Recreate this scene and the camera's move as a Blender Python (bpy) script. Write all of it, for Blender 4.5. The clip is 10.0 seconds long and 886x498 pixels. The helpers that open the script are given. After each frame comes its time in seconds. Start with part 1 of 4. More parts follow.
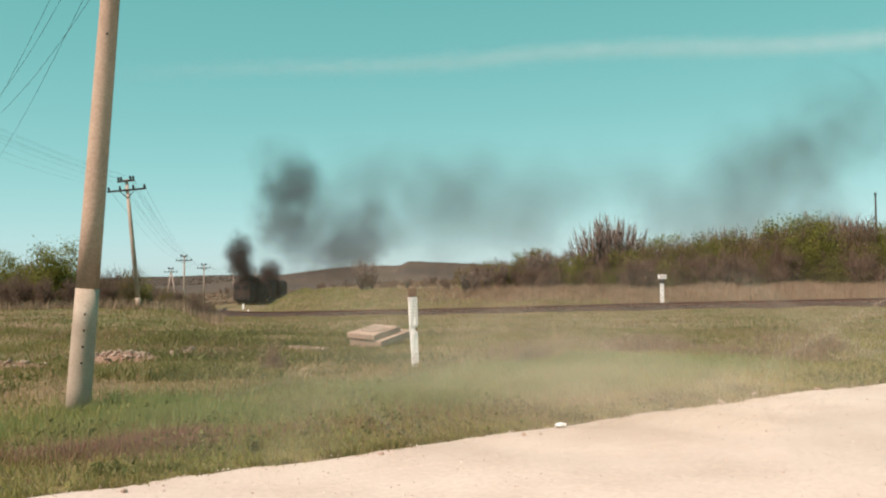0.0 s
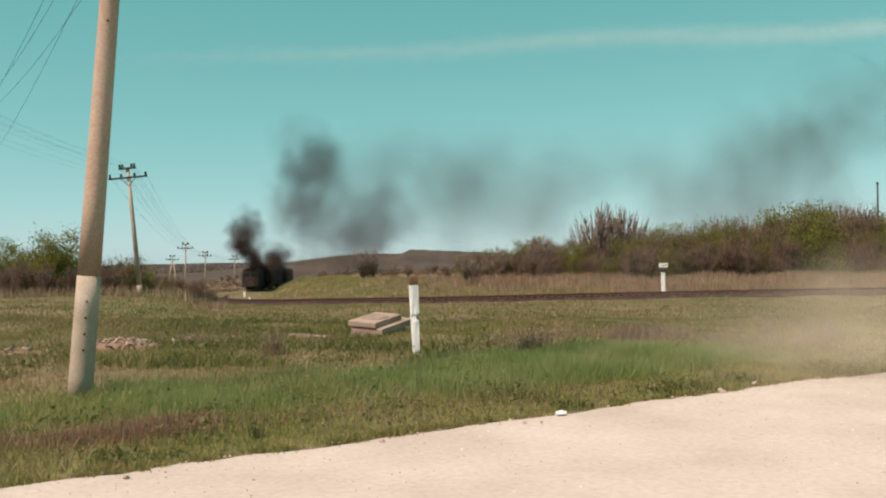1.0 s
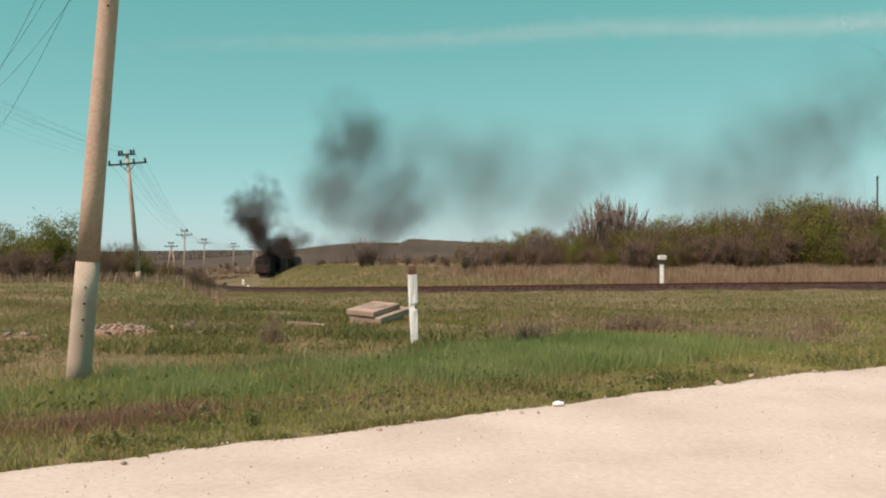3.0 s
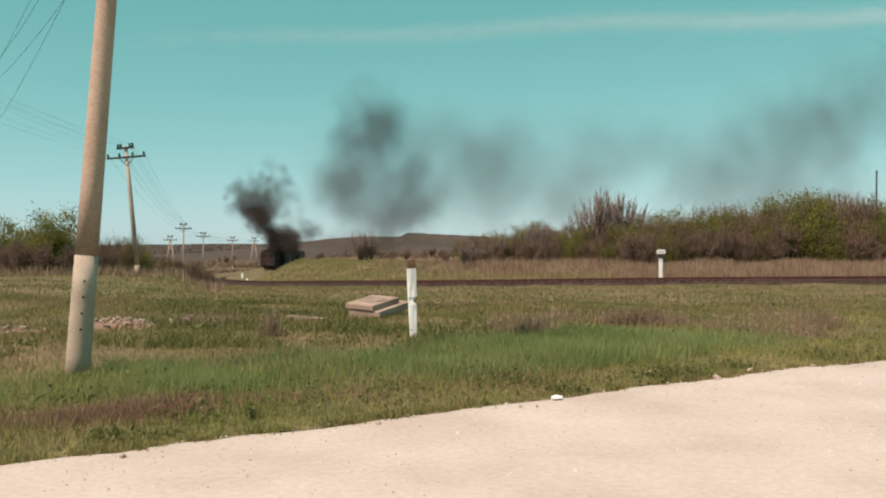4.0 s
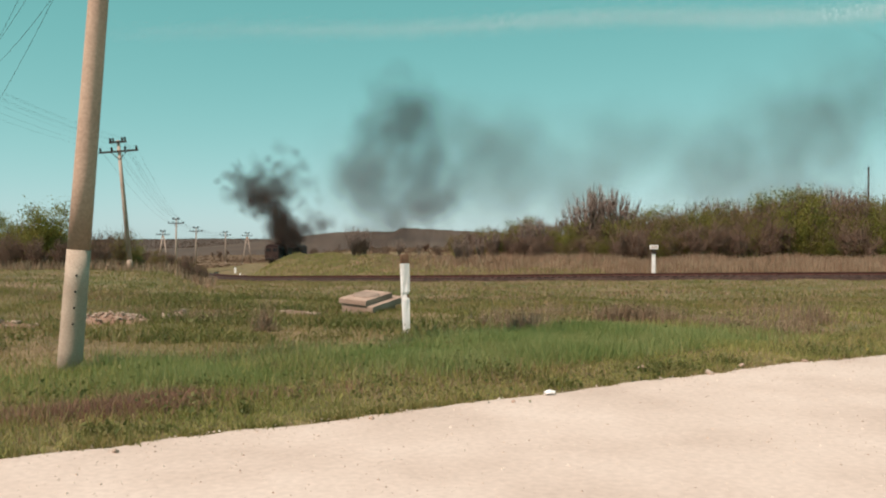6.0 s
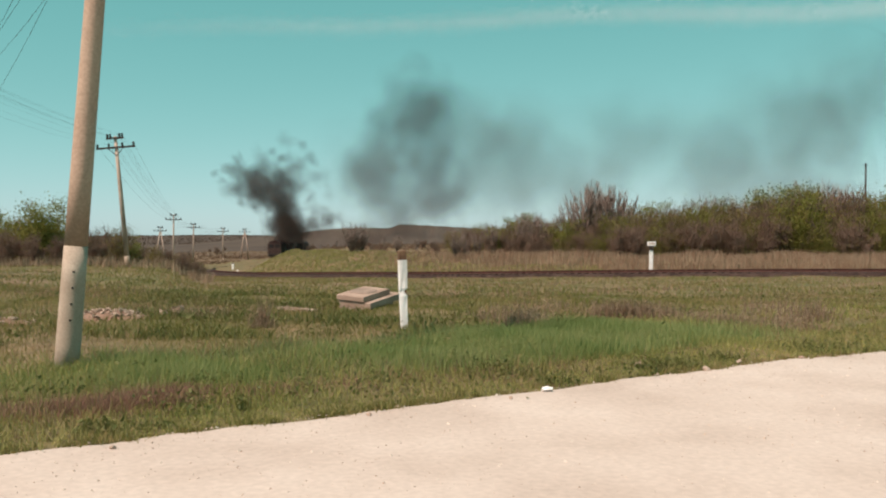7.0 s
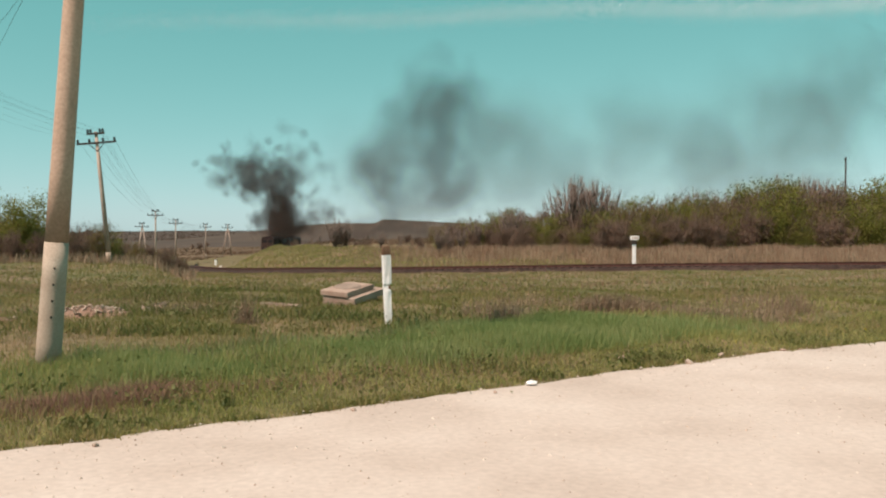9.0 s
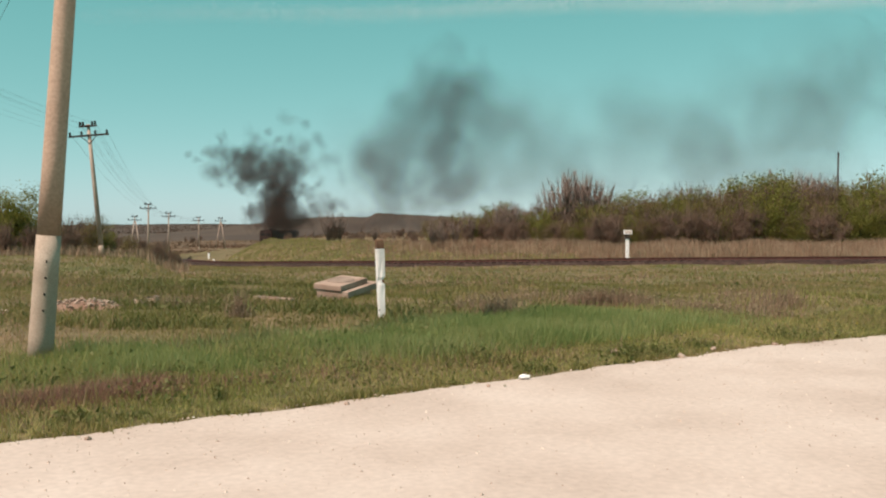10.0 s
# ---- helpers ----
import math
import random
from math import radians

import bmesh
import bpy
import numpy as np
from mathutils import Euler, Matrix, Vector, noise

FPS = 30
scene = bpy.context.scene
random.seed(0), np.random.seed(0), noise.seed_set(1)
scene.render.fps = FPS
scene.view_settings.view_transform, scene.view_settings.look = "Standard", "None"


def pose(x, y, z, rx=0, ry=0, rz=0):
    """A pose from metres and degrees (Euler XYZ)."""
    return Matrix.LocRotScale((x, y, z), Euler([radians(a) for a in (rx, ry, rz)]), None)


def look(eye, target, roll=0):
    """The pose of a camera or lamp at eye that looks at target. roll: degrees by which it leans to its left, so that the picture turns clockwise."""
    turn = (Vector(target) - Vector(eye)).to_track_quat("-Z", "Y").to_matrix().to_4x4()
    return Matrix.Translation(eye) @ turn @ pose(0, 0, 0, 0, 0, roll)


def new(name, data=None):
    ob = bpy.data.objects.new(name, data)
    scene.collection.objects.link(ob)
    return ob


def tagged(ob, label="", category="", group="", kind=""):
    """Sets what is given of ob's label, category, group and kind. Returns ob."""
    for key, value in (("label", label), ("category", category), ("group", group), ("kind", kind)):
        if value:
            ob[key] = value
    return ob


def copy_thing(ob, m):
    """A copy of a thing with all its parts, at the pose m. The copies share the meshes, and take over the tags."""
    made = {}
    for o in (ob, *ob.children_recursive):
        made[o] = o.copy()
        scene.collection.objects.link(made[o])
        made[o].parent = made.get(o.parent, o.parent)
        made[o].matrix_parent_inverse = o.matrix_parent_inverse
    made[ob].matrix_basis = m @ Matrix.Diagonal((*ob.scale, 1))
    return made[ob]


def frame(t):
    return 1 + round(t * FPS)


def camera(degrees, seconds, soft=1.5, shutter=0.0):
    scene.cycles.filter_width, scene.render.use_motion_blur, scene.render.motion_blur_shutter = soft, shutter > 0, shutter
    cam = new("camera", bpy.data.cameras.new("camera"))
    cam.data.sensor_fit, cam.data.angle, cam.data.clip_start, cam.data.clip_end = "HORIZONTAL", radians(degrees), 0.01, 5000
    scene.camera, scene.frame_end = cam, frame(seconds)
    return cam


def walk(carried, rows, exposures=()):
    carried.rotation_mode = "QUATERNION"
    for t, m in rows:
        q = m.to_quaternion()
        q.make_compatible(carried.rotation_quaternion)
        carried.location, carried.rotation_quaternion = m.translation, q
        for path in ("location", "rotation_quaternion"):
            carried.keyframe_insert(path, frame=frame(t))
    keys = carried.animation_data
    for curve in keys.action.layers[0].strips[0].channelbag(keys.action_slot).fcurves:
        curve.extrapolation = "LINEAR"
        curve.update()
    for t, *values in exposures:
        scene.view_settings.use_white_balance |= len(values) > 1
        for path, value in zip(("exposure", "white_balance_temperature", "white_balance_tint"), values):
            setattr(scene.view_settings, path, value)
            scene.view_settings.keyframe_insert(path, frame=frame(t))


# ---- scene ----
# The camera stands at the edge of a gravel road and only turns.
cam = camera(56, 10.0, soft=2.1)
EYE = 1.4
TURNS = [(0, 91.890, 0.694, -0.018), (0.5, 91.478, 0.633, 0.011), (1, 91.083, 0.558, 0.061), (1.5, 90.814, 0.267, -0.007),
         (2, 90.645, 0.079, -0.062), (2.5, 90.547, -0.012, -0.005), (4, 89.958, -0.129, -0.076), (4.5, 89.851, -0.093, -0.171),
         (5, 89.775, -0.169, -0.238), (5.5, 89.721, -0.229, -0.397), (7, 89.379, -0.268, -0.694), (7.5, 89.300, -0.346, -0.799),
         (8, 89.212, -0.225, -1.081), (8.5, 89.147, 0.016, -1.433), (9, 89.034, -0.060, -1.802), (9.5, 88.843, -0.242, -2.028),
         (10, 88.611, -0.188, -2.242)]
walk(cam, [(t, pose(0, 0, EYE, rx, ry, rz)) for t, rx, ry, rz in TURNS], exposures=[(0, 0.45), (0.5, 0.35), (1, 0.31), (2, 0.30), (10, 0.30)])

scene.cycles.transparent_max_bounces = 160

# ---- light: a clear spring day, sun high behind the camera, a little to its left ----
SUN_DIR = Vector((-0.73, -0.65, 1.38)).normalized()
world = bpy.data.worlds.new("sky")
scene.world = world
world.use_nodes = True
wn, wl = world.node_tree.nodes, world.node_tree.links
wn.clear()
sky = wn.new("ShaderNodeTexSky")
sky.sky_type = "NISHITA"
sky.sun_disc = False
sky.sun_elevation = math.asin(SUN_DIR.z)
sky.sun_rotation = math.atan2(SUN_DIR.x, SUN_DIR.y)
sky.air_density, sky.dust_density, sky.ozone_density = 1.0, 0.3, 1.0
split = wn.new("ShaderNodeSeparateColor")
join = wn.new("ShaderNodeCombineColor")
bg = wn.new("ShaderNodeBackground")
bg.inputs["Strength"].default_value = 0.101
wout = wn.new("ShaderNodeOutputWorld")
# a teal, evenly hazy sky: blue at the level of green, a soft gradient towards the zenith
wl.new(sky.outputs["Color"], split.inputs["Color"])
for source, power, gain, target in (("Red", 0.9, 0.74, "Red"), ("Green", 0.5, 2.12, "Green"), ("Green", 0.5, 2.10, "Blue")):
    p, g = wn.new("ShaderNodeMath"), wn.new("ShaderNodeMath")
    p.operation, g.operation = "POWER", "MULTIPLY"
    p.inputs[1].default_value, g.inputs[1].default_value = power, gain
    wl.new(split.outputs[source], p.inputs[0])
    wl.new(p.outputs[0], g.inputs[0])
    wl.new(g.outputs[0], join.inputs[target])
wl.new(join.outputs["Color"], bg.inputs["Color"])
wl.new(bg.outputs["Background"], wout.inputs["Surface"])

sun_data = bpy.data.lights.new("sun", "SUN")
sun_data.energy, sun_data.angle, sun_data.color = 5.0, radians(0.5), (1.0, 0.765, 0.67)
sun = new("sun", sun_data)
sun.matrix_world = look(SUN_DIR * 100, (0, 0, 0))


# ---- materials ----
def material(name, colours, scale=1.0, rough=0.9, metal=0.0, bump=0.0, fine=0.0, island=0.0, spread=0.15, stops=None, translucent=0.0):
    """Colours mixed by noise in world metres, with fine grain, relief and an optional shift per loose piece."""
    m = bpy.data.materials.new(name)
    m.use_nodes = True
    n, l = m.node_tree.nodes, m.node_tree.links
    bsdf = n["Principled BSDF"]
    bsdf.inputs["Roughness"].default_value = rough
    bsdf.inputs["Metallic"].default_value = metal
    bsdf.inputs["Specular IOR Level"].default_value = 0.25
    geo = n.new("ShaderNodeNewGeometry")
    big = n.new("ShaderNodeTexNoise")
    big.inputs["Scale"].default_value = scale
    big.inputs["Detail"].default_value = 5
    l.new(geo.outputs["Position"], big.inputs["Vector"])
    value = big.outputs["Fac"]
    if island:
        mix = n.new("ShaderNodeMath")
        mix.operation = "MULTIPLY_ADD"
        sub = n.new("ShaderNodeMath")
        sub.operation = "SUBTRACT"
        sub.inputs[1].default_value = 0.5
        l.new(geo.outputs["Random Per Island"], sub.inputs[0])
        l.new(sub.outputs[0], mix.inputs[0])
        mix.inputs[1].default_value = island
        l.new(value, mix.inputs[2])
        value = mix.outputs[0]
    ramp = n.new("ShaderNodeValToRGB")
    e = ramp.color_ramp.elements
    k = len(colours)
    stops = stops or [0.5 - spread + 2 * spread * i / max(1, k - 1) for i in range(k)]
    while len(e) < k:
        e.new(0.5)
    for i, c in enumerate(colours):
        e[i].position = stops[i]
        e[i].color = (*c, 1)
    l.new(value, ramp.inputs["Fac"])
    colour = ramp.outputs["Color"]
    grain = n.new("ShaderNodeTexNoise")
    grain.inputs["Scale"].default_value = scale * 23
    grain.inputs["Detail"].default_value = 4
    l.new(geo.outputs["Position"], grain.inputs["Vector"])
    if fine:
        mr = n.new("ShaderNodeMapRange")
        mr.inputs["From Min"].default_value, mr.inputs["From Max"].default_value = 0.3, 0.7
        mr.inputs["To Min"].default_value, mr.inputs["To Max"].default_value = 1 - fine, 1 + fine
        l.new(grain.outputs["Fac"], mr.inputs["Value"])
        mul = n.new("ShaderNodeMix")
        mul.data_type, mul.blend_type = "RGBA", "MULTIPLY"
        mul.inputs["Factor"].default_value = 1
        l.new(colour, mul.inputs["A"])
        l.new(mr.outputs["Result"], mul.inputs["B"])
        colour = mul.outputs["Result"]
    l.new(colour, bsdf.inputs["Base Color"])
    if bump:
        b = n.new("ShaderNodeBump")
        b.inputs["Strength"].default_value = 0.6
        b.inputs["Distance"].default_value = bump
        l.new(grain.outputs["Fac"], b.inputs["Height"])
        l.new(b.outputs["Normal"], bsdf.inputs["Normal"])
    if translucent:
        tr = n.new("ShaderNodeBsdfTranslucent")
        l.new(colour, tr.inputs["Color"])
        ms = n.new("ShaderNodeMixShader")
        ms.inputs["Fac"].default_value = translucent
        l.new(bsdf.outputs["BSDF"], ms.inputs[1])
        l.new(tr.outputs["BSDF"], ms.inputs[2])
        l.new(ms.outputs["Shader"], n["Material Output"].inputs["Surface"])
    return m


M_GROUND = material("meadow_soil", [(0.10, 0.098, 0.036), (0.145, 0.115, 0.055), (0.20, 0.136, 0.084)], 0.3, fine=0.4, bump=0.03, spread=0.15)
M_ROAD = material("pale_gravel", [(0.425, 0.345, 0.295), (0.50, 0.417, 0.363), (0.555, 0.475, 0.42)], 0.8, fine=0.08, bump=0.0006, spread=0.24)
M_PEBBLE = material("pebble", [(0.27, 0.21, 0.17), (0.46, 0.375, 0.31), (0.62, 0.55, 0.48)], 3.0, fine=0.2, island=0.6, spread=0.3)
M_GRASS = material("spring_grass", [(0.14, 0.152, 0.040), (0.20, 0.192, 0.058), (0.27, 0.222, 0.088), (0.345, 0.245, 0.15)], 0.35, rough=0.7, island=0.32, spread=0.24, translucent=0.45)
M_DRY = material("dry_grass", [(0.204, 0.1232, 0.08075), (0.306, 0.2082, 0.1403), (0.391, 0.2975, 0.204)], 0.5, island=0.5, spread=0.25, translucent=0.3)
M_LUSH = material("lush_grass", [(0.24, 0.262, 0.070), (0.33, 0.325, 0.105), (0.43, 0.385, 0.16)], 0.6, rough=0.7, island=0.4, spread=0.2, translucent=0.45)
M_FRESH = material("fresh_grass", [(0.180, 0.240, 0.075), (0.250, 0.298, 0.105), (0.335, 0.345, 0.15)], 0.8, rough=0.7, island=0.4, spread=0.2, translucent=0.45)
M_CONCRETE = material("weathered_concrete", [(0.3545, 0.2463, 0.1811), (0.4123, 0.2932, 0.2218), (0.4617, 0.3441, 0.2625)], 1.4, fine=0.14, bump=0.004, spread=0.2)
M_WHITEWASH = material("lime_wash", [(0.33, 0.265, 0.205), (0.40, 0.325, 0.255), (0.47, 0.39, 0.315)], 2.5, fine=0.14, bump=0.003, spread=0.2)
M_WHITE = material("white_paint", [(0.72, 0.70, 0.68), (0.82, 0.80, 0.78), (0.86, 0.85, 0.83)], 5.0, rough=0.6, fine=0.05, bump=0.002)
M_RUST = material("bare_rusty_end", [(0.119, 0.06375, 0.03825), (0.187, 0.1105, 0.068)], 9.0, fine=0.25, bump=0.004)
M_HOLE = material("dark_hole", [(0.0085, 0.00765, 0.0068), (0.017, 0.0153, 0.01275)], 9.0)
M_SLAB = material("slab_concrete", [(0.28, 0.192, 0.148), (0.355, 0.26, 0.205), (0.42, 0.325, 0.265)], 2.2, fine=0.16, bump=0.01, spread=0.2)
M_SLAB_LID = material("lid_concrete", [(0.2295, 0.17, 0.136), (0.306, 0.2338, 0.187)], 5.0, fine=0.2, bump=0.01)
M_RUBBLE = material("rubble", [(0.17, 0.1105, 0.0765), (0.2805, 0.1955, 0.1445), (0.391, 0.306, 0.2465)], 4.0, fine=0.2, island=0.5, spread=0.25, bump=0.01)
M_POLE_WOOD = material("grey_pole_wood", [(0.34, 0.2677, 0.2167), (0.442, 0.357, 0.2932)], 2.0, fine=0.2, bump=0.01)
M_ARM = material("tarred_crossarm", [(0.02975, 0.0255, 0.02295), (0.0595, 0.051, 0.0425)], 5.0, fine=0.2)
M_GLASS = material("dark_insulator", [(0.017, 0.0187, 0.017), (0.0425, 0.0425, 0.03825)], 9.0, rough=0.25)
M_WIRE = material("weathered_wire", [(0.0425, 0.0425, 0.0425), (0.0765, 0.07225, 0.068)], 3.0, rough=0.6, metal=0.5)
M_BALLAST = material("oily_ballast", [(0.026, 0.015, 0.0125), (0.043, 0.026, 0.021), (0.070, 0.046, 0.037)], 1.5, fine=0.4, bump=0.05, spread=0.2)
M_SLEEPER = material("sleeper", [(0.036, 0.023, 0.019), (0.065, 0.046, 0.037)], 2.0, fine=0.25, island=0.5, spread=0.25)
M_RAIL = material("rusty_rail", [(0.0459, 0.01878, 0.01445), (0.0765, 0.03251, 0.02529)], 3.0, rough=0.7, metal=0.3, fine=0.2)
M_BARK = material("bark", [(0.051, 0.03825, 0.02975), (0.102, 0.0765, 0.0595)], 2.0, fine=0.3)
M_TWIG = material("bare_twigs", [(0.125, 0.085, 0.063), (0.20, 0.14, 0.105)], 0.8, island=0.5, spread=0.25, translucent=0.2)
M_BARE = material("grey_brown_bark", [(0.115, 0.088, 0.073), (0.185, 0.145, 0.12)], 1.5, fine=0.2)
M_LEAF_A = material("young_leaves", [(0.13, 0.135, 0.026), (0.19, 0.19, 0.040), (0.26, 0.245, 0.070)], 0.5, rough=0.6, island=0.25, spread=0.25, translucent=0.5)
M_LEAF_B = material("olive_leaves", [(0.125, 0.108, 0.032), (0.185, 0.152, 0.050), (0.25, 0.20, 0.078)], 0.5, rough=0.6, island=0.25, spread=0.25, translucent=0.5)
M_LEAF_C = material("reddish_buds", [(0.1403, 0.07948, 0.05143), (0.2057, 0.1263, 0.08415), (0.2805, 0.1824, 0.1216)], 0.5, island=0.25, spread=0.25, translucent=0.3)
M_LOCO = material("sooty_loco_paint", [(0.0187, 0.00935, 0.0085), (0.02975, 0.0153, 0.0136)], 1.2, rough=0.75, fine=0.2)
M_LOCO_END = material("faded_cab_paint", [(0.032, 0.018, 0.015), (0.055, 0.033, 0.027)], 1.2, rough=0.7, fine=0.2)
M_IRON = material("running_gear", [(0.0153, 0.01275, 0.0119), (0.034, 0.0272, 0.0238)], 3.0, rough=0.7, fine=0.3)
M_PANE = material("cab_glass", [(0.01275, 0.0136, 0.0153), (0.0255, 0.0255, 0.0272)], 2.0, rough=0.1)
M_ICE = material("ice_crystals", [(0.85, 0.85, 0.85), (0.9, 0.9, 0.9)], 0.01, rough=1.0)
M_HEATH = material("brown_heath", [(0.054, 0.037, 0.029), (0.070, 0.048, 0.037), (0.088, 0.062, 0.045)], 0.02, island=0.12, spread=0.2)
M_SCRUB = material("leafless_scrub", [(0.105, 0.066, 0.042), (0.13, 0.086, 0.054), (0.16, 0.112, 0.068)], 0.08, island=0.12, spread=0.2)
M_HERB = material("broad_herbs", [(0.085, 0.105, 0.030), (0.135, 0.145, 0.042), (0.19, 0.172, 0.066)], 1.2, rough=0.6, island=0.5, spread=0.25, translucent=0.3)
M_EARTH = material("turned_earth", [(0.187, 0.1105, 0.0765), (0.2635, 0.17, 0.1232)], 3.0, fine=0.3, bump=0.02)
M_WITHER = material("withered_red_grass", [(0.2125, 0.1148, 0.085), (0.2805, 0.1615, 0.119), (0.34, 0.221, 0.153)], 0.8, island=0.5, spread=0.25, translucent=0.3)
M_DULL = material("dull_brown_weeds", [(0.19, 0.13, 0.085), (0.27, 0.195, 0.13), (0.36, 0.275, 0.185)], 1.0, island=0.6, spread=0.25, translucent=0.25)
M_YELLOW = material("yellow_petals", [(0.4675, 0.34, 0.017), (0.595, 0.4675, 0.0425)], 4.0, island=0.4)


def smoke_material(name, colour, density, grain, eat):
    """Sheer wisps: thickest in their middle, eaten into by billowing noise towards their rims."""
    m = bpy.data.materials.new(name)
    m.use_nodes = True
    n, l = m.node_tree.nodes, m.node_tree.links
    n.clear()

    def maths(operation, a, b):
        node = n.new("ShaderNodeMath")
        node.operation = operation
        for socket, v in zip(node.inputs, (a, b)):
            if isinstance(v, (int, float)):
                socket.default_value = v
            else:
                l.new(v, socket)
        return node.outputs[0]

    uv = n.new("ShaderNodeUVMap")
    geo = n.new("ShaderNodeNewGeometry")
    info = n.new("ShaderNodeObjectInfo")
    centre = n.new("ShaderNodeVectorMath")
    centre.operation = "SUBTRACT"
    centre.inputs[1].default_value = (0.5, 0.5, 0)
    l.new(uv.outputs["UV"], centre.inputs[0])
    reach = n.new("ShaderNodeVectorMath")
    reach.operation = "LENGTH"
    l.new(centre.outputs["Vector"], reach.inputs[0])
    shift = n.new("ShaderNodeVectorMath")
    shift.operation = "ADD"
    l.new(uv.outputs["UV"], shift.inputs[0])
    l.new(maths("MULTIPLY", maths("ADD", geo.outputs["Random Per Island"], info.outputs["Random"]), 37.0), shift.inputs[1])
    billow = n.new("ShaderNodeTexNoise")
    billow.inputs["Scale"].default_value = grain
    billow.inputs["Detail"].default_value = 3.5
    billow.inputs["Roughness"].default_value = 0.55
    billow.inputs["Distortion"].default_value = 0.5
    l.new(shift.outputs["Vector"], billow.inputs["Vector"])
    body = maths("SUBTRACT", 1.0, maths("MULTIPLY", reach.outputs["Value"], 2.0))
    eaten = maths("SUBTRACT", body, maths("MULTIPLY", maths("SUBTRACT", billow.outputs["Fac"], 0.36), eat))
    soft = n.new("ShaderNodeMapRange")
    soft.interpolation_type = "SMOOTHSTEP"
    soft.inputs["From Min"].default_value, soft.inputs["From Max"].default_value = 0.0, 0.8
    soft.inputs["To Min"].default_value, soft.inputs["To Max"].default_value = 0.0, density
    l.new(eaten, soft.inputs["Value"])
    clear, front, back = n.new("ShaderNodeBsdfTransparent"), n.new("ShaderNodeBsdfDiffuse"), n.new("ShaderNodeBsdfTranslucent")
    both, mix, out = n.new("ShaderNodeMixShader"), n.new("ShaderNodeMixShader"), n.new("ShaderNodeOutputMaterial")
    front.inputs["Color"].default_value = back.inputs["Color"].default_value = (*colour, 1)
    both.inputs["Fac"].default_value = 0.5
    l.new(front.outputs[0], both.inputs[1])
    l.new(back.outputs[0], both.inputs[2])
    l.new(soft.outputs["Result"], mix.inputs["Fac"])
    l.new(clear.outputs[0], mix.inputs[1])
    l.new(both.outputs[0], mix.inputs[2])
    l.new(mix.outputs[0], out.inputs["Surface"])
    return m


M_SOOT = smoke_material("soot", (0.078, 0.058, 0.050), 0.17, 2.4, 0.85)
M_SPENT = smoke_material("spreading_soot", (0.090, 0.070, 0.061), 0.125, 2.8, 0.75)
M_DRIFT = smoke_material("drifting_soot", (0.100, 0.080, 0.071), 0.068, 3.2, 0.85)
M_HAZE = smoke_material("thin_smoke", (0.140, 0.114, 0.100), 0.044, 2.6, 0.65)
M_DUST = smoke_material("road_dust", (0.80, 0.70, 0.56), 0.05, 1.6, 0.6)


# ---- building helpers ----
def obj(name, verts, faces, mat, parent=None, smooth=False):
    me = bpy.data.meshes.new(name)
    me.from_pydata([tuple(v) for v in verts], [], [tuple(f) for f in faces])
    me.materials.append(mat)
    if smooth:
        me.polygons.foreach_set("use_smooth", [True] * len(me.polygons))
    ob = new(name, me)
    ob.parent = parent
    return ob


def soup(name, tris, mat, parent=None):
    """One mesh of loose triangles, tris of shape (n, 3, 3)."""
    n = len(tris)
    me = bpy.data.meshes.new(name)
    me.vertices.add(n * 3)
    me.vertices.foreach_set("co", np.asarray(tris, dtype=np.float32).reshape(-1))
    me.loops.add(n * 3)
    me.loops.foreach_set("vertex_index", np.arange(n * 3, dtype=np.int32))
    me.polygons.add(n)
    me.polygons.foreach_set("loop_start", np.arange(0, n * 3, 3, dtype=np.int32))
    me.materials.append(mat)
    me.update(calc_edges=True)
    ob = new(name, me)
    ob.parent = parent
    return ob


def part(name, bm, mat, parent=None, label="", smooth=False):
    me = bpy.data.meshes.new(name)
    bm.to_mesh(me)
    bm.free()
    me.materials.append(mat)
    if smooth:
        me.polygons.foreach_set("use_smooth", [True] * len(me.polygons))
    ob = new(name, me)
    ob.parent = parent
    if label:
        tagged(ob, label)
    return ob


def box(bm, cx, cy, cz, sx, sy, sz, bevel=0.0, turn=None):
    made = bmesh.ops.create_cube(bm, size=1.0)["verts"]
    m = Matrix.Translation((cx, cy, cz)) @ (turn or Matrix.Identity(4)) @ Matrix.Diagonal((sx, sy, sz, 1))
    bmesh.ops.transform(bm, matrix=m, verts=made)
    if bevel:
        edges = list({e for v in made for e in v.link_edges})
        bmesh.ops.bevel(bm, geom=edges, offset=bevel, segments=2, affect="EDGES", profile=0.6)
    return bm


def tube_data(points, radii, sides=6, cap=True):
    """Vertices and faces of a tapering tube along points."""
    P = [Vector(p) for p in points]
    verts, faces = [], []
    for i, p in enumerate(P):
        d = (P[min(i + 1, len(P) - 1)] - P[max(i - 1, 0)]).normalized()
        side = d.orthogonal().normalized() if abs(d.z) > 0.99 else d.cross(Vector((0, 0, 1))).normalized()
        up = side.cross(d).normalized()
        for k in range(sides):
            a = 2 * math.pi * k / sides
            verts.append(p + (side * math.cos(a) + up * math.sin(a)) * radii[i])
    for i in range(len(P) - 1):
        for k in range(sides):
            a, b = i * sides + k, i * sides + (k + 1) % sides
            faces.append((a, b, b + sides, a + sides))
    if cap:
        faces.append(tuple(reversed(range(sides))))
        faces.append(tuple(range((len(P) - 1) * sides, len(P) * sides)))
    return verts, faces


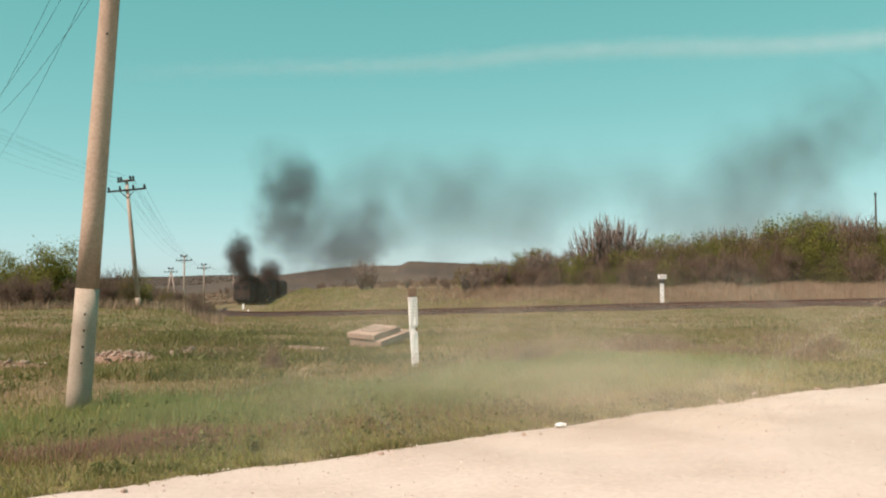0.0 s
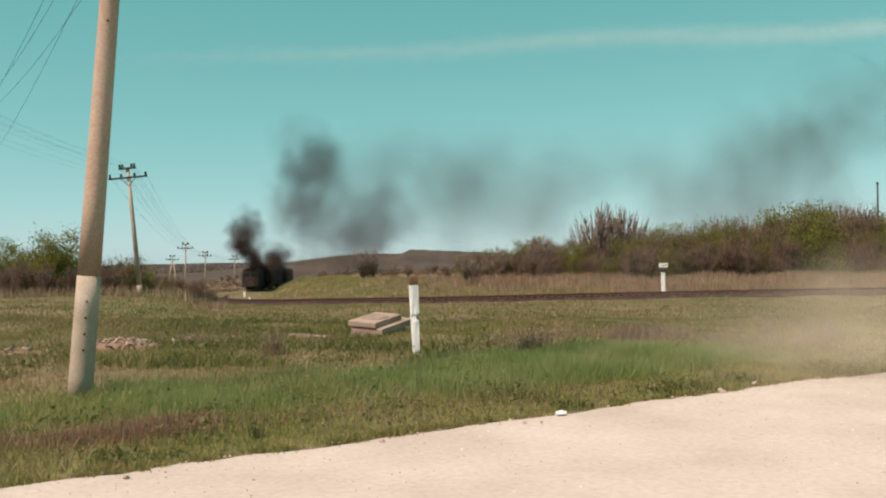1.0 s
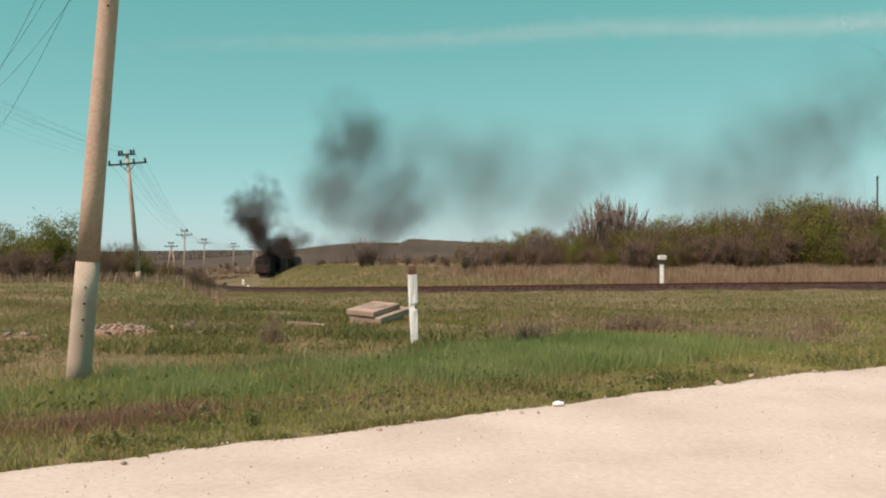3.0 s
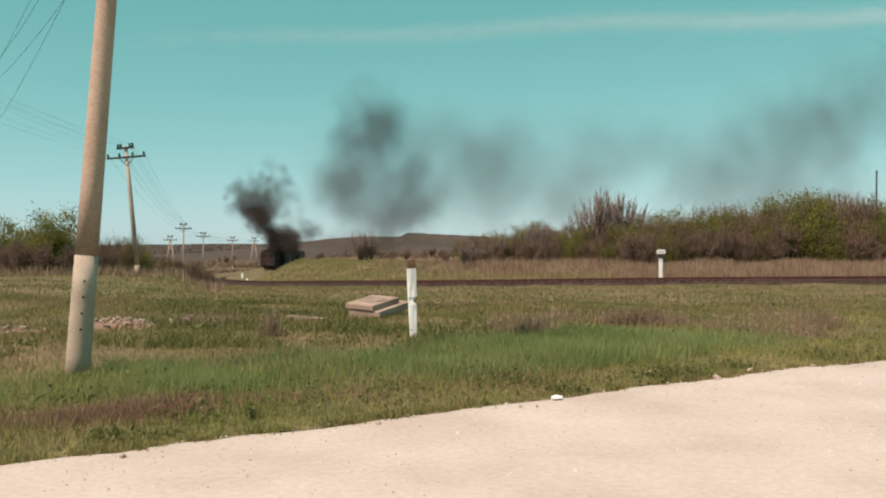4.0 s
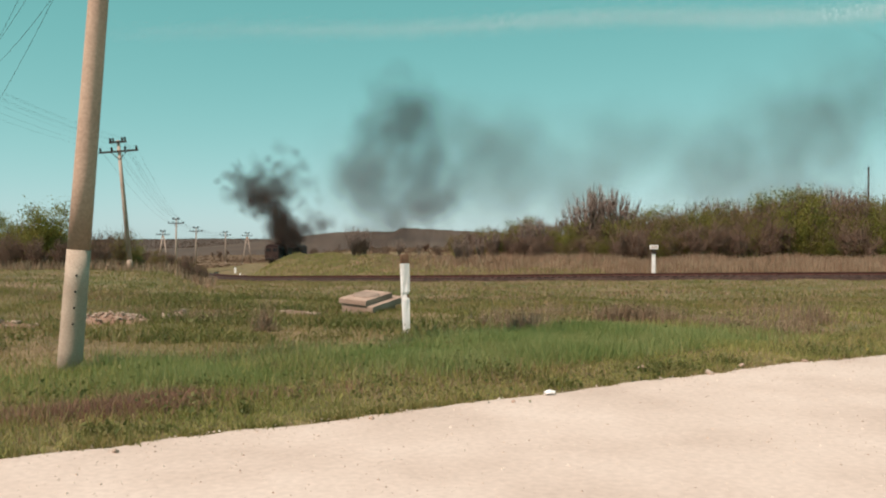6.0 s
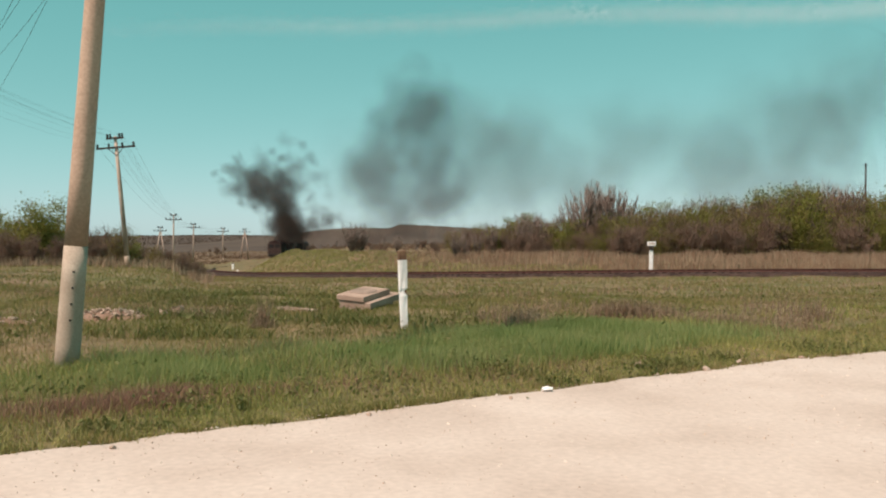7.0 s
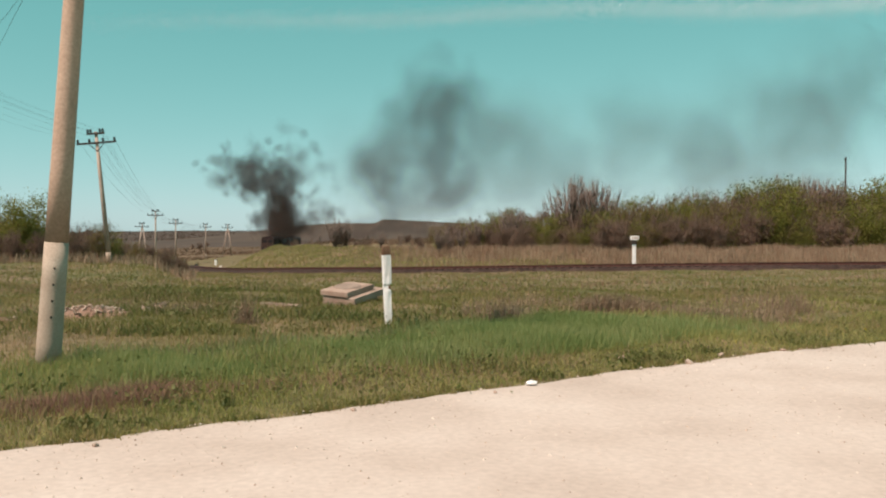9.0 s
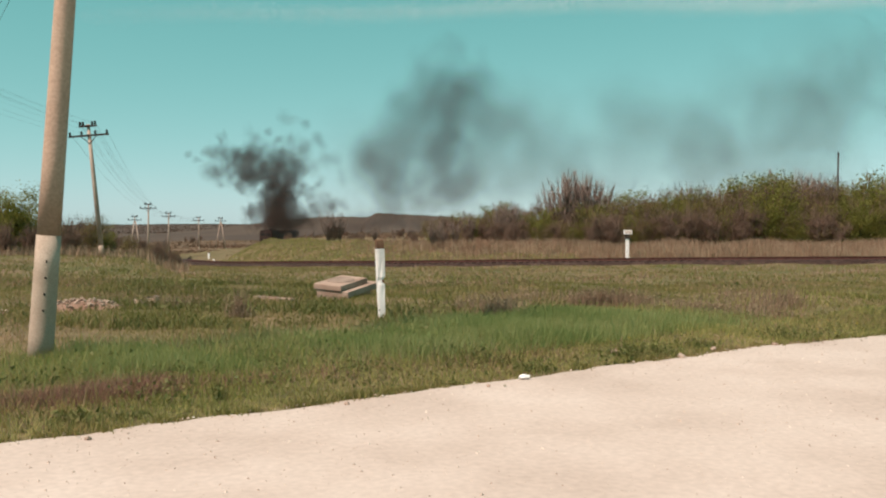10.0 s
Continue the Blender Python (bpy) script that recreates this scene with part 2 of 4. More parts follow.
def tubes(name, runs, mat, parent=None, sides=6, smooth=True):
    verts, faces = [], []
    for points, radii in runs:
        v, f = tube_data(points, radii, sides)
        o = len(verts)
        verts += v
        faces += [tuple(i + o for i in g) for g in f]
    return obj(name, verts, faces, mat, parent, smooth)


def empty(name, m):
    ob = new(name)
    ob.matrix_basis = m
    ob.empty_display_size = 0.3
    return ob


def rng(seed):
    return np.random.default_rng(seed)


# ---- lie of the land ----
def ss(a, b, v):
    t = np.clip((np.asarray(v, dtype=float) - a) / (b - a), 0, 1)
    return t * t * (3 - 2 * t)


# centre line of the railway: x, y, height of the rail's top
LINE = [(120, 36, 0.3), (70, 47, -0.1), (45, 53, -0.3), (30.8, 57.5, -0.47), (16.8, 64, -0.83), (0, 74, -1.44), (-10.5, 83, -1.85), (-20.7, 96, -2.42),
        (-28.4, 110, -2.80), (-33.6, 124, -3.08), (-35.8, 137, -3.22), (-36.2, 150, -3.3), (-36.0, 170, -3.3), (-35.3, 205, -3.3), (-33, 240, -3.3), (-27, 285, -3.3)]


def spline(points, per):
    P = np.array(points, dtype=float)
    P = np.vstack([2 * P[0] - P[1], P, 2 * P[-1] - P[-2]])
    out = []
    for i in range(1, len(P) - 2):
        for s in range(per):
            t = s / per
            a, b, c, d = P[i - 1:i + 3]
            out.append(0.5 * (2 * b + (c - a) * t + (2 * a - 5 * b + 4 * c - d) * t * t + (3 * b - a - 3 * c + d) * t ** 3))
    out.append(P[-2])
    return np.array(out)


TRACK = spline(LINE, 16)
_front = TRACK[TRACK[:, 1] < 112]
_ord = np.argsort(_front[:, 0])
FX, FY, FZ = _front[_ord, 0], _front[_ord, 1], _front[_ord, 2]

# edge of the gravel road: a point, the way along it and the way into the meadow
ROAD_P, ROAD_D = np.array((-3.06, 5.60)), np.array((0.8499, 0.5269))
ROAD_N = np.array((-0.5269, 0.8499))


def road_side(x, y):
    """Metres from the road's edge, positive in the meadow."""
    s = (x - ROAD_P[0]) * ROAD_D[0] + (y - ROAD_P[1]) * ROAD_D[1]
    return (x - ROAD_P[0]) * ROAD_N[0] + (y - ROAD_P[1]) * ROAD_N[1] + 0.02 * np.sin(s * 0.9) + 0.03 * np.sin(s * 2.7 + 1)


def ground_z(x, y):
    x, y = np.asarray(x, dtype=float), np.asarray(y, dtype=float)
    yt, zt = np.interp(x, FX, FY), np.interp(x, FX, FZ) - 0.44
    slope = zt * np.clip((y - 18) / np.maximum(yt - 22, 5), 0, 1)
    slope = slope * ss(14, 24, y)
    # higher meadow towards the telegraph line
    left = np.interp(y, [0, 20, 53, 75, 95, 115, 150, 260, 400], [0, 0, -0.25, -1.1, -2.6, -3.6, -4.0, -4.4, -4.0])
    u = x / np.maximum(y, 1)
    w = ss(-0.268, -0.33, u)
    z = slope * (1 - w) + left * w
    # bank and field inside the curve
    inside = ss(-27.0, -19.5, x) * ss(3.5, 19, y - yt)
    top = np.interp(x, [-30, -10, 10, 40, 120], [-0.4, -0.45, -0.4, -0.3, -0.2]) + 0.30 * np.sin(x * 0.55 + 0.8 * np.sin(x * 0.21)) * np.sin(y * 0.31 + 1)
    z = z * (1 - inside) + top * inside
    # distant rises
    z = z + 11 * np.exp(-((x + 48) / 70) ** 2 - ((y - 520) / 110) ** 2) + 6 * np.exp(-((x - 40) / 60) ** 2 - ((y - 560) / 90) ** 2)
    ridge = 6.0 + 1.8 * np.sin(x * 0.0042 + 1.0) + 0.9 * np.sin(x * 0.013)
    z = z + (ridge + 4) * ss(420, 1250, y)
    z = z + 0.05 * np.sin(x * 0.8 + 1.3 * np.sin(y * 0.5)) * ss(6, 14, y) + 0.03 * np.sin(x * 2.1 + y * 1.7) * ss(0.2, 2, road_side(x, y))
    z = z + 0.07 * ss(0.0, 1.2, road_side(x, y)) - 0.07
    return z


def build_ground():
    xs = np.concatenate([-np.geomspace(3500, 60, 30), np.linspace(-58, -12, 56), np.linspace(-11.5, 12, 74), np.linspace(12.7, 60, 52), np.geomspace(63, 3500, 30)])
    ys = np.concatenate([np.linspace(-300, -10, 14), np.linspace(-8, 4, 14), np.linspace(4.3, 22, 74), np.linspace(22.6, 130, 130), np.linspace(131, 300, 70), np.geomspace(306, 4800, 60)])
    X, Y = np.meshgrid(xs, ys)
    Z = ground_z(X, Y)
    nx = len(xs)
    verts = np.stack([X, Y, Z], -1).reshape(-1, 3)
    faces = [(j * nx + i, j * nx + i + 1, (j + 1) * nx + i + 1, (j + 1) * nx + i) for j in range(len(ys) - 1) for i in range(nx - 1)]
    g = obj("ground", verts, faces, M_GROUND, smooth=True)
    g.data.materials.append(M_HEATH)
    g.data.materials.append(M_SCRUB)
    for p in g.data.polygons:
        c = p.center
        if c.y > 300 or (c.y > 128 and c.x < -42) or (c.y > 150 and -30 < c.x < 0):
            p.material_index = 1 if c.y > 300 else 2
    return tagged(g, "uneven spring meadow with green and dry brown patches", "ground", kind="structure")


def build_road():
    """The gravel surface, a little proud of the soil, with a ragged edge."""
    ss_ = np.concatenate([np.linspace(-45, -6, 50), np.linspace(-5.6, 22, 160), np.linspace(22.5, 60, 40)])
    ws = np.concatenate([[0.0, -0.08, -0.2], np.linspace(-0.45, -9, 26)])
    verts, faces = [], []
    for s in ss_:
        wob = 0.02 * math.sin(s * 0.9) + 0.03 * math.sin(s * 2.7 + 1)
        rag = 0.07 * noise.noise((s * 1.9, 0, 0)) + 0.09 * noise.noise((s * 7.1, 3, 0))
        for w in ws:
            p = ROAD_P + ROAD_D * s + ROAD_N * (w - wob + rag * (1 if w > -0.3 else 0))
            h = 0.03 * noise.noise((p[0] * 0.5, p[1] * 0.5, 0)) + 0.008 * noise.noise((p[0] * 3, p[1] * 3, 4))
            z = float(ground_z(p[0], p[1])) + (-0.02 if w == 0 else 0.022 if w < -0.1 else 0.012) + h * 0.15
            verts.append((p[0], p[1], z))
    n = len(ws)
    for j in range(len(ss_) - 1):
        for i in range(n - 1):
            a = j * n + i
            faces.append((a, a + 1, a + n + 1, a + n))
    r = obj("road", verts, [f[::-1] for f in faces], M_ROAD, smooth=True)
    return tagged(r, "pale dusty gravel road with a ragged grassy edge", "road", kind="structure")


build_ground()
build_road()


# ---- railway ----
def sweep(name, profile, lift, mat, offset=0.0, parent=None):
    """A profile of (across, up) drawn along the railway."""
    verts, faces, k = [], [], len(profile)
    for i, p in enumerate(TRACK):
        d = TRACK[min(i + 1, len(TRACK) - 1)] - TRACK[max(i - 1, 0)]
        d = d[:2] / np.hypot(*d[:2])
        nrm = np.array((-d[1], d[0]))
        for a, up in profile:
            q = p[:2] + nrm * (a + offset)
            verts.append((q[0], q[1], p[2] + lift + up))
    for i in range(len(TRACK) - 1):
        for j in range(k):
            a, b = i * k + j, i * k + (j + 1) % k
            faces.append((a, a + k, b + k, b))
    return obj(name, verts, faces, mat, parent)


def build_railway():
    line = empty("railway_track", pose(0, 0, 0))
    tagged(line, "single curved railway track on dark oily ballast", "railway track", kind="structure")
    sweep("ballast", [(-3.0, -1.6), (-1.75, -0.24), (1.75, -0.24), (3.0, -1.6)], 0, M_BALLAST, parent=line)
    rail = [(-0.07, -0.17), (0.07, -0.17), (0.03, -0.12), (0.025, -0.05), (0.04, -0.03), (0.04, 0), (-0.04, 0), (-0.04, -0.03), (-0.025, -0.05), (-0.03, -0.12)]
    sweep("rail", rail, 0, M_RAIL, 0.76, line)
    sweep("rail", rail, 0, M_RAIL, -0.76, line)
    # sleepers
    seg = np.hypot(*np.diff(TRACK[:, :2], axis=0).T)
    run = np.concatenate([[0], np.cumsum(seg)])
    me = None
    for s in np.arange(60, 225, 0.6):
        x, y, z = (np.interp(s, run, TRACK[:, k]) for k in range(3))
        x2, y2 = np.interp(s + 0.5, run, TRACK[:, 0]), np.interp(s + 0.5, run, TRACK[:, 1])
        a = math.degrees(math.atan2(y2 - y, x2 - x))
        if me is None:
            bm = bmesh.new()
            box(bm, 0, 0, 0, 0.25, 2.7, 0.2)
            first = part("sleeper", bm, M_SLEEPER, line)
            me = first.data
            ob = first
        else:
            ob = new("sleeper", me)
            ob.parent = line
        ob.matrix_basis = pose(x, y, z - 0.262, 0, 0, a)
    return line


build_railway()


# ---- concrete pole, its wires, telegraph line ----
def build_concrete_pole():
    base = Vector((-3.885, 8.87, float(ground_z(-3.885, 8.87)) - 0.1))
    lean = Vector((0.0765, 0.0, 1.0)).normalized()
    pole = empty("utility_pole", pose(*base))
    tagged(pole, "tall tapered concrete utility pole with limewashed foot", "utility pole")
    at = lambda h: lean * h
    r = lambda h: 0.125 - 0.0058 * h
    hs = [0.0, 0.35, 0.7, 1.05, 1.39]
    tubes("whitewashed_foot", [([at(h) for h in hs], [r(h) + 0.003 for h in hs])], M_WHITEWASH, pole, 24)
    hs = [1.39, 2.2, 3.2, 4.5, 6.0, 8.0, 9.4]
    tubes("shaft", [([at(h) for h in hs], [r(h) for h in hs])], M_CONCRETE, pole, 24)
    way = Vector((0.36, -0.93, 0)).normalized()
    for h in (0.61, 0.78, 0.95, 1.12, 4.1):
        p = at(h) + way * (r(h) - 0.004)
        tubes("bolt_hole", [([p, p + way * 0.011], [0.013, 0.012])], M_HOLE, pole, 10)
    # crossarms above the view carry the wires
    for h, dy in ((7.35, 0.0), (8.55, 0.0)):
        bm = bmesh.new()
        t = at(h)
        box(bm, t.x, t.y - 0.15, t.z, 2.9, 0.09, 0.1, 0.01)
        part("crossarm", bm, M_ARM, pole)
        for dx in (-1.35, -0.6, 0.6, 1.35):
            tubes("insulator", [([(t.x + dx, t.y - 0.15, t.z + 0.04), (t.x + dx, t.y - 0.15, t.z + 0.1), (t.x + dx, t.y - 0.15, t.z + 0.2)], [0.02, 0.05, 0.03])], M_GLASS, pole, 10)


def wire(name, a, b, sag, radius, label):
    a, b = Vector(a), Vector(b)
    pts = [a.lerp(b, i / 28) - Vector((0, 0, sag * 4 * (i / 28) * (1 - i / 28))) for i in range(29)]
    ob = tubes(name, [(pts, [radius] * 29)], M_WIRE, None, 5)
    return tagged(ob, label, "wire", "overhead wires")


def build_tele_pole(x, y, height, lean=0.0, braced=False, arms=(2.45, 1.1), turn=0.0):
    z = float(ground_z(x, y))
    p = empty("telegraph_pole", pose(x, y, z - 0.15, 0, lean, turn))
    tagged(p, "weathered grey telegraph pole with two dark crossarms and insulators" if not braced else "weathered A-frame telegraph pole with dark crossarms", "telegraph pole", "telegraph line")
    h = height + 0.15
    if braced:
        for s in (-1, 1):
            tubes("leg", [([(s * 1.1, 0, 0), (s * 0.12, 0, h - 0.9)], [0.13, 0.1])], M_POLE_WOOD, p, 8)
        tubes("mast", [([(0, 0, h - 1.3), (0, 0, h)], [0.1, 0.09])], M_POLE_WOOD, p, 8)
    else:
        tubes("whitewashed_foot", [([(0, 0, 0), (0, 0, 0.75)], [0.17, 0.166])], M_WHITEWASH, p, 10)
        tubes("mast", [([(0, 0, 0.75), (0, 0, h * 0.6), (0, 0, h)], [0.16, 0.13, 0.10])], M_POLE_WOOD, p, 10)
    pts = []
    for i, (w, dz) in enumerate(zip(arms, (0.72, 0.12))):
        bm = bmesh.new()
        box(bm, 0, -0.13, h - dz, w, 0.1, 0.12, 0.01)
        part("crossarm", bm, M_ARM, p)
        for dx in ([-0.46, -0.17, 0.17, 0.46] if i == 0 else [-0.42, -0.26, 0.26, 0.42]):
            X = dx * w
            tubes("insulator", [([(X, -0.13, h - dz + 0.05), (X, -0.13, h - dz + 0.1), (X, -0.13, h - dz + 0.26), (X, -0.13, h - dz + 0.3)], [0.02, 0.075, 0.07, 0.03])], M_GLASS, p, 8)
            pts.append(Matrix(p.matrix_basis) @ Vector((X, -0.13, h - dz + 0.2)))
    if not braced:
        for s in (-1, 1):
            tubes("brace", [([(s * 0.5, -0.13, h - 0.74), (0, -0.1, h - 1.25)], [0.025, 0.025])], M_ARM, p, 6)
    return pts


def build_lines():
    build_concrete_pole()
    build_tele_pole(-33.0, 51.3, 9.2, 0)
    build_tele_pole(-22.3, 34.1, 9.2, 0)
    for a, q, s in (((-2.73, 8.72, 7.5), (-33.3, 51.1, 8.9), 3.08), ((-2.5, 8.72, 7.2), (-32.5, 51.4, 7.9), 3.36), ((-2.05, 8.75, 8.65), (-22.5, 34.0, 8.9), 3.49), ((-2.0, 8.8, 7.4), (-21.8, 33.9, 8.2), 2.5), ((-3.9, 8.75, 7.5), (-33.9, 51.2, 8.9), 3.0)):
        wire("overhead_wire", a, q, s, 0.0036, "dark sagging overhead wire on the concrete pole")
    poles = [build_tele_pole(-18.8, 27.0, 8.4, 0, turn=2),
             build_tele_pole(-19.6, 53.8, 8.3, -5.4, turn=4),
             build_tele_pole(-39.4, 127, 8.6, 0.2),
             build_tele_pole(-50.5, 155, 7.6, 0, True),
             build_tele_pole(-44.7, 156, 7.6, 0.3),
             build_tele_pole(-45.2, 180, 7.0, 0),
             build_tele_pole(-42.8, 190, 7.0, 0, True)]
    mast = empty("mast", pose(57.4, 110, float(ground_z(57.4, 110)) - 0.2))
    tagged(mast, "thin dark mast standing behind the wood", "mast")
    tubes("pole", [([(0, 0, 0), (0, 0, 12.0)], [0.16, 0.11])], M_ARM, mast, 8)
    tubes("cap", [([(0, 0, 11.9), (0, 0, 12.25)], [0.17, 0.1])], M_ARM, mast, 8)
    for a, b in ((0, 1), (1, 2), (2, 4), (4, 5)):
        for i in range(8):
            wire("telegraph_wire", poles[a][i], poles[b][i], 0.7 if a else 0.35, 0.003 if a == 0 else 0.007, "thin telegraph wire between weathered poles")


build_lines()


# ---- posts, slab, rubble, stones ----
def build_guide_post():
    x, y = -0.44, 12.95
    z = float(ground_z(x, y))
    p = empty("guide_post", pose(x, y, z - 0.05, 0, -2.2, 12))
    tagged(p, "chipped white-painted guide post with bare brown top", "guide post")
    bm = bmesh.new()
    prof = [(0.0, 0.056), (0.06, 0.060), (0.16, 0.066), (0.4, 0.069), (0.56, 0.071), (0.60, 0.062), (0.64, 0.060), (0.68, 0.078), (0.95, 0.080), (1.12, 0.079)]
    rings = []
    r = rng(5)
    for i, (h, w) in enumerate(prof):
        ring = []
        for a in range(12):
            ang = 2 * math.pi * (a + 0.5) / 12
            k = 1 / max(abs(math.cos(ang)), abs(math.sin(ang))) ** 0.75
            dx = 0.006 * h - (0.014 if 0.57 < h < 0.67 else 0)
            ring.append(bm.verts.new((math.cos(ang) * w * k * 0.84 + dx + r.normal(0, 0.0025), math.sin(ang) * w * k * 0.84 + r.normal(0, 0.0025), h)))
        rings.append(ring)
    for a, b in zip(rings, rings[1:]):
        for i in range(12):
            bm.faces.new((a[i], a[(i + 1) % 12], b[(i + 1) % 12], b[i]))
    bm.faces.new(rings[-1])
    part("shaft", bm, M_WHITE, p)
    bm = bmesh.new()
    box(bm, 0.004, 0, 1.19, 0.125, 0.13, 0.15, 0.018)
    part("bare_top", bm, M_RUST, p, "bare rusty brown end")
    bm = bmesh.new()
    box(bm, 0.036, -0.03, 0.62, 0.03, 0.05, 0.06, 0.008)
    part("chip", bm, M_RUST, p, "bare patch where paint has chipped away")


def build_km_post():
    x, y = 17.5, 66.6
    z = float(np.interp(x, FX, FZ)) - 0.12
    p = empty("kilometre_post", pose(x, y, z, 0, 0, 0))
    tagged(p, "white kilometre post with dark collar and sign plate", "marker post")
    bm = bmesh.new()
    box(bm, 0, 0, 0.85, 0.27, 0.22, 1.9, 0.03)
    part("shaft", bm, M_WHITE, p)
    bm = bmesh.new()
    box(bm, 0, -0.02, 1.76, 0.34, 0.3, 0.34, 0.02)
    part("collar", bm, M_ARM, p, "dark painted collar")
    bm = bmesh.new()
    box(bm, 0.02, -0.02, 2.10, 0.62, 0.34, 0.33, 0.02)
    plate = part("sign_plate", bm, M_WHITE, p)
    bm = bmesh.new()
    for dx, w in ((-0.17, 0.1), (0.0, 0.12), (0.18, 0.12)):
        box(bm, dx, -0.195, 2.11, w, 0.008, 0.14)
    part("writing_bar", bm, M_CONCRETE, plate, "grey illegible characters")


def build_track_marker():
    x, y = -30.4, 127.0
    z = float(ground_z(x, y))
    p = empty("track_marker", pose(x, y, max(z, -3.6)))
    tagged(p, "small white marker post beside the curved track", "marker post")
    bm = bmesh.new()
    box(bm, 0, 0, 0.35, 0.3, 0.25, 1.0, 0.04)
    part("shaft", bm, M_WHITE, p)
    bm = bmesh.new()
    box(bm, 0, 0, 0.9, 0.32, 0.27, 0.14, 0.03)
    part("cap", bm, M_RUST, p)
    bm = bmesh.new()
    stone_mesh(bm, (0, 0, 0), 0.2, rng(3), 0.5)
    o = part("stone", bm, M_WHITE)
    o.matrix_basis = pose(-26.2, 112.2, float(ground_z(-26.2, 112.2)) + 0.3)
    tagged(o, "whitewashed stone beside the curved track", "stone")


def build_slab():
    x, y = -1.36, 17.0
    z = float(ground_z(x, y))
    p = empty("concrete_manhole", pose(x, y, z + 0.07, 8, -1, 0) @ pose(0, 0, 0, 0, 0, 60))
    tagged(p, "tilted stacked concrete slabs of an old manhole in the grass", "manhole")
    bm = bmesh.new()
    box(bm, 0.10, -0.06, 0.08, 1.16, 0.76, 0.13, 0.02)
    part("lower_slab", bm, M_SLAB, p)
    bm = bmesh.new()
    box(bm, -0.03, 0.03, 0.205, 0.96, 0.66, 0.11, 0.018)
    part("upper_slab", bm, M_SLAB, p)
    bm = bmesh.new()
    bmesh.ops.create_cone(bm, segments=28, radius1=0.28, radius2=0.265, depth=0.02, cap_ends=True, matrix=Matrix.Translation((-0.03, 0.03, 0.269)))
    part("lid", bm, M_SLAB_LID, p, "brown round cover")
    bm = bmesh.new()
    box(bm, 0.02, 0, -0.09, 1.0, 0.66, 0.24, 0.03)
    part("footing", bm, M_SLAB_LID, p)


def stone_mesh(bm, c, size, r, squash=0.6):
    made = bmesh.ops.create_icosphere(bm, subdivisions=1, radius=size)["verts"]
    s = Vector((r.uniform(0.8, 1.4), r.uniform(0.7, 1.1), squash * r.uniform(0.7, 1.2)))
    rot = Euler((r.uniform(-0.4, 0.4), r.uniform(-0.4, 0.4), r.uniform(0, 6.28))).to_matrix()
    for v in made:
        q = v.co * (1 + r.normal(0, 0.13))
        v.co = Vector(c) + rot @ Vector((q.x * s.x, q.y * s.y, q.z * s.z))


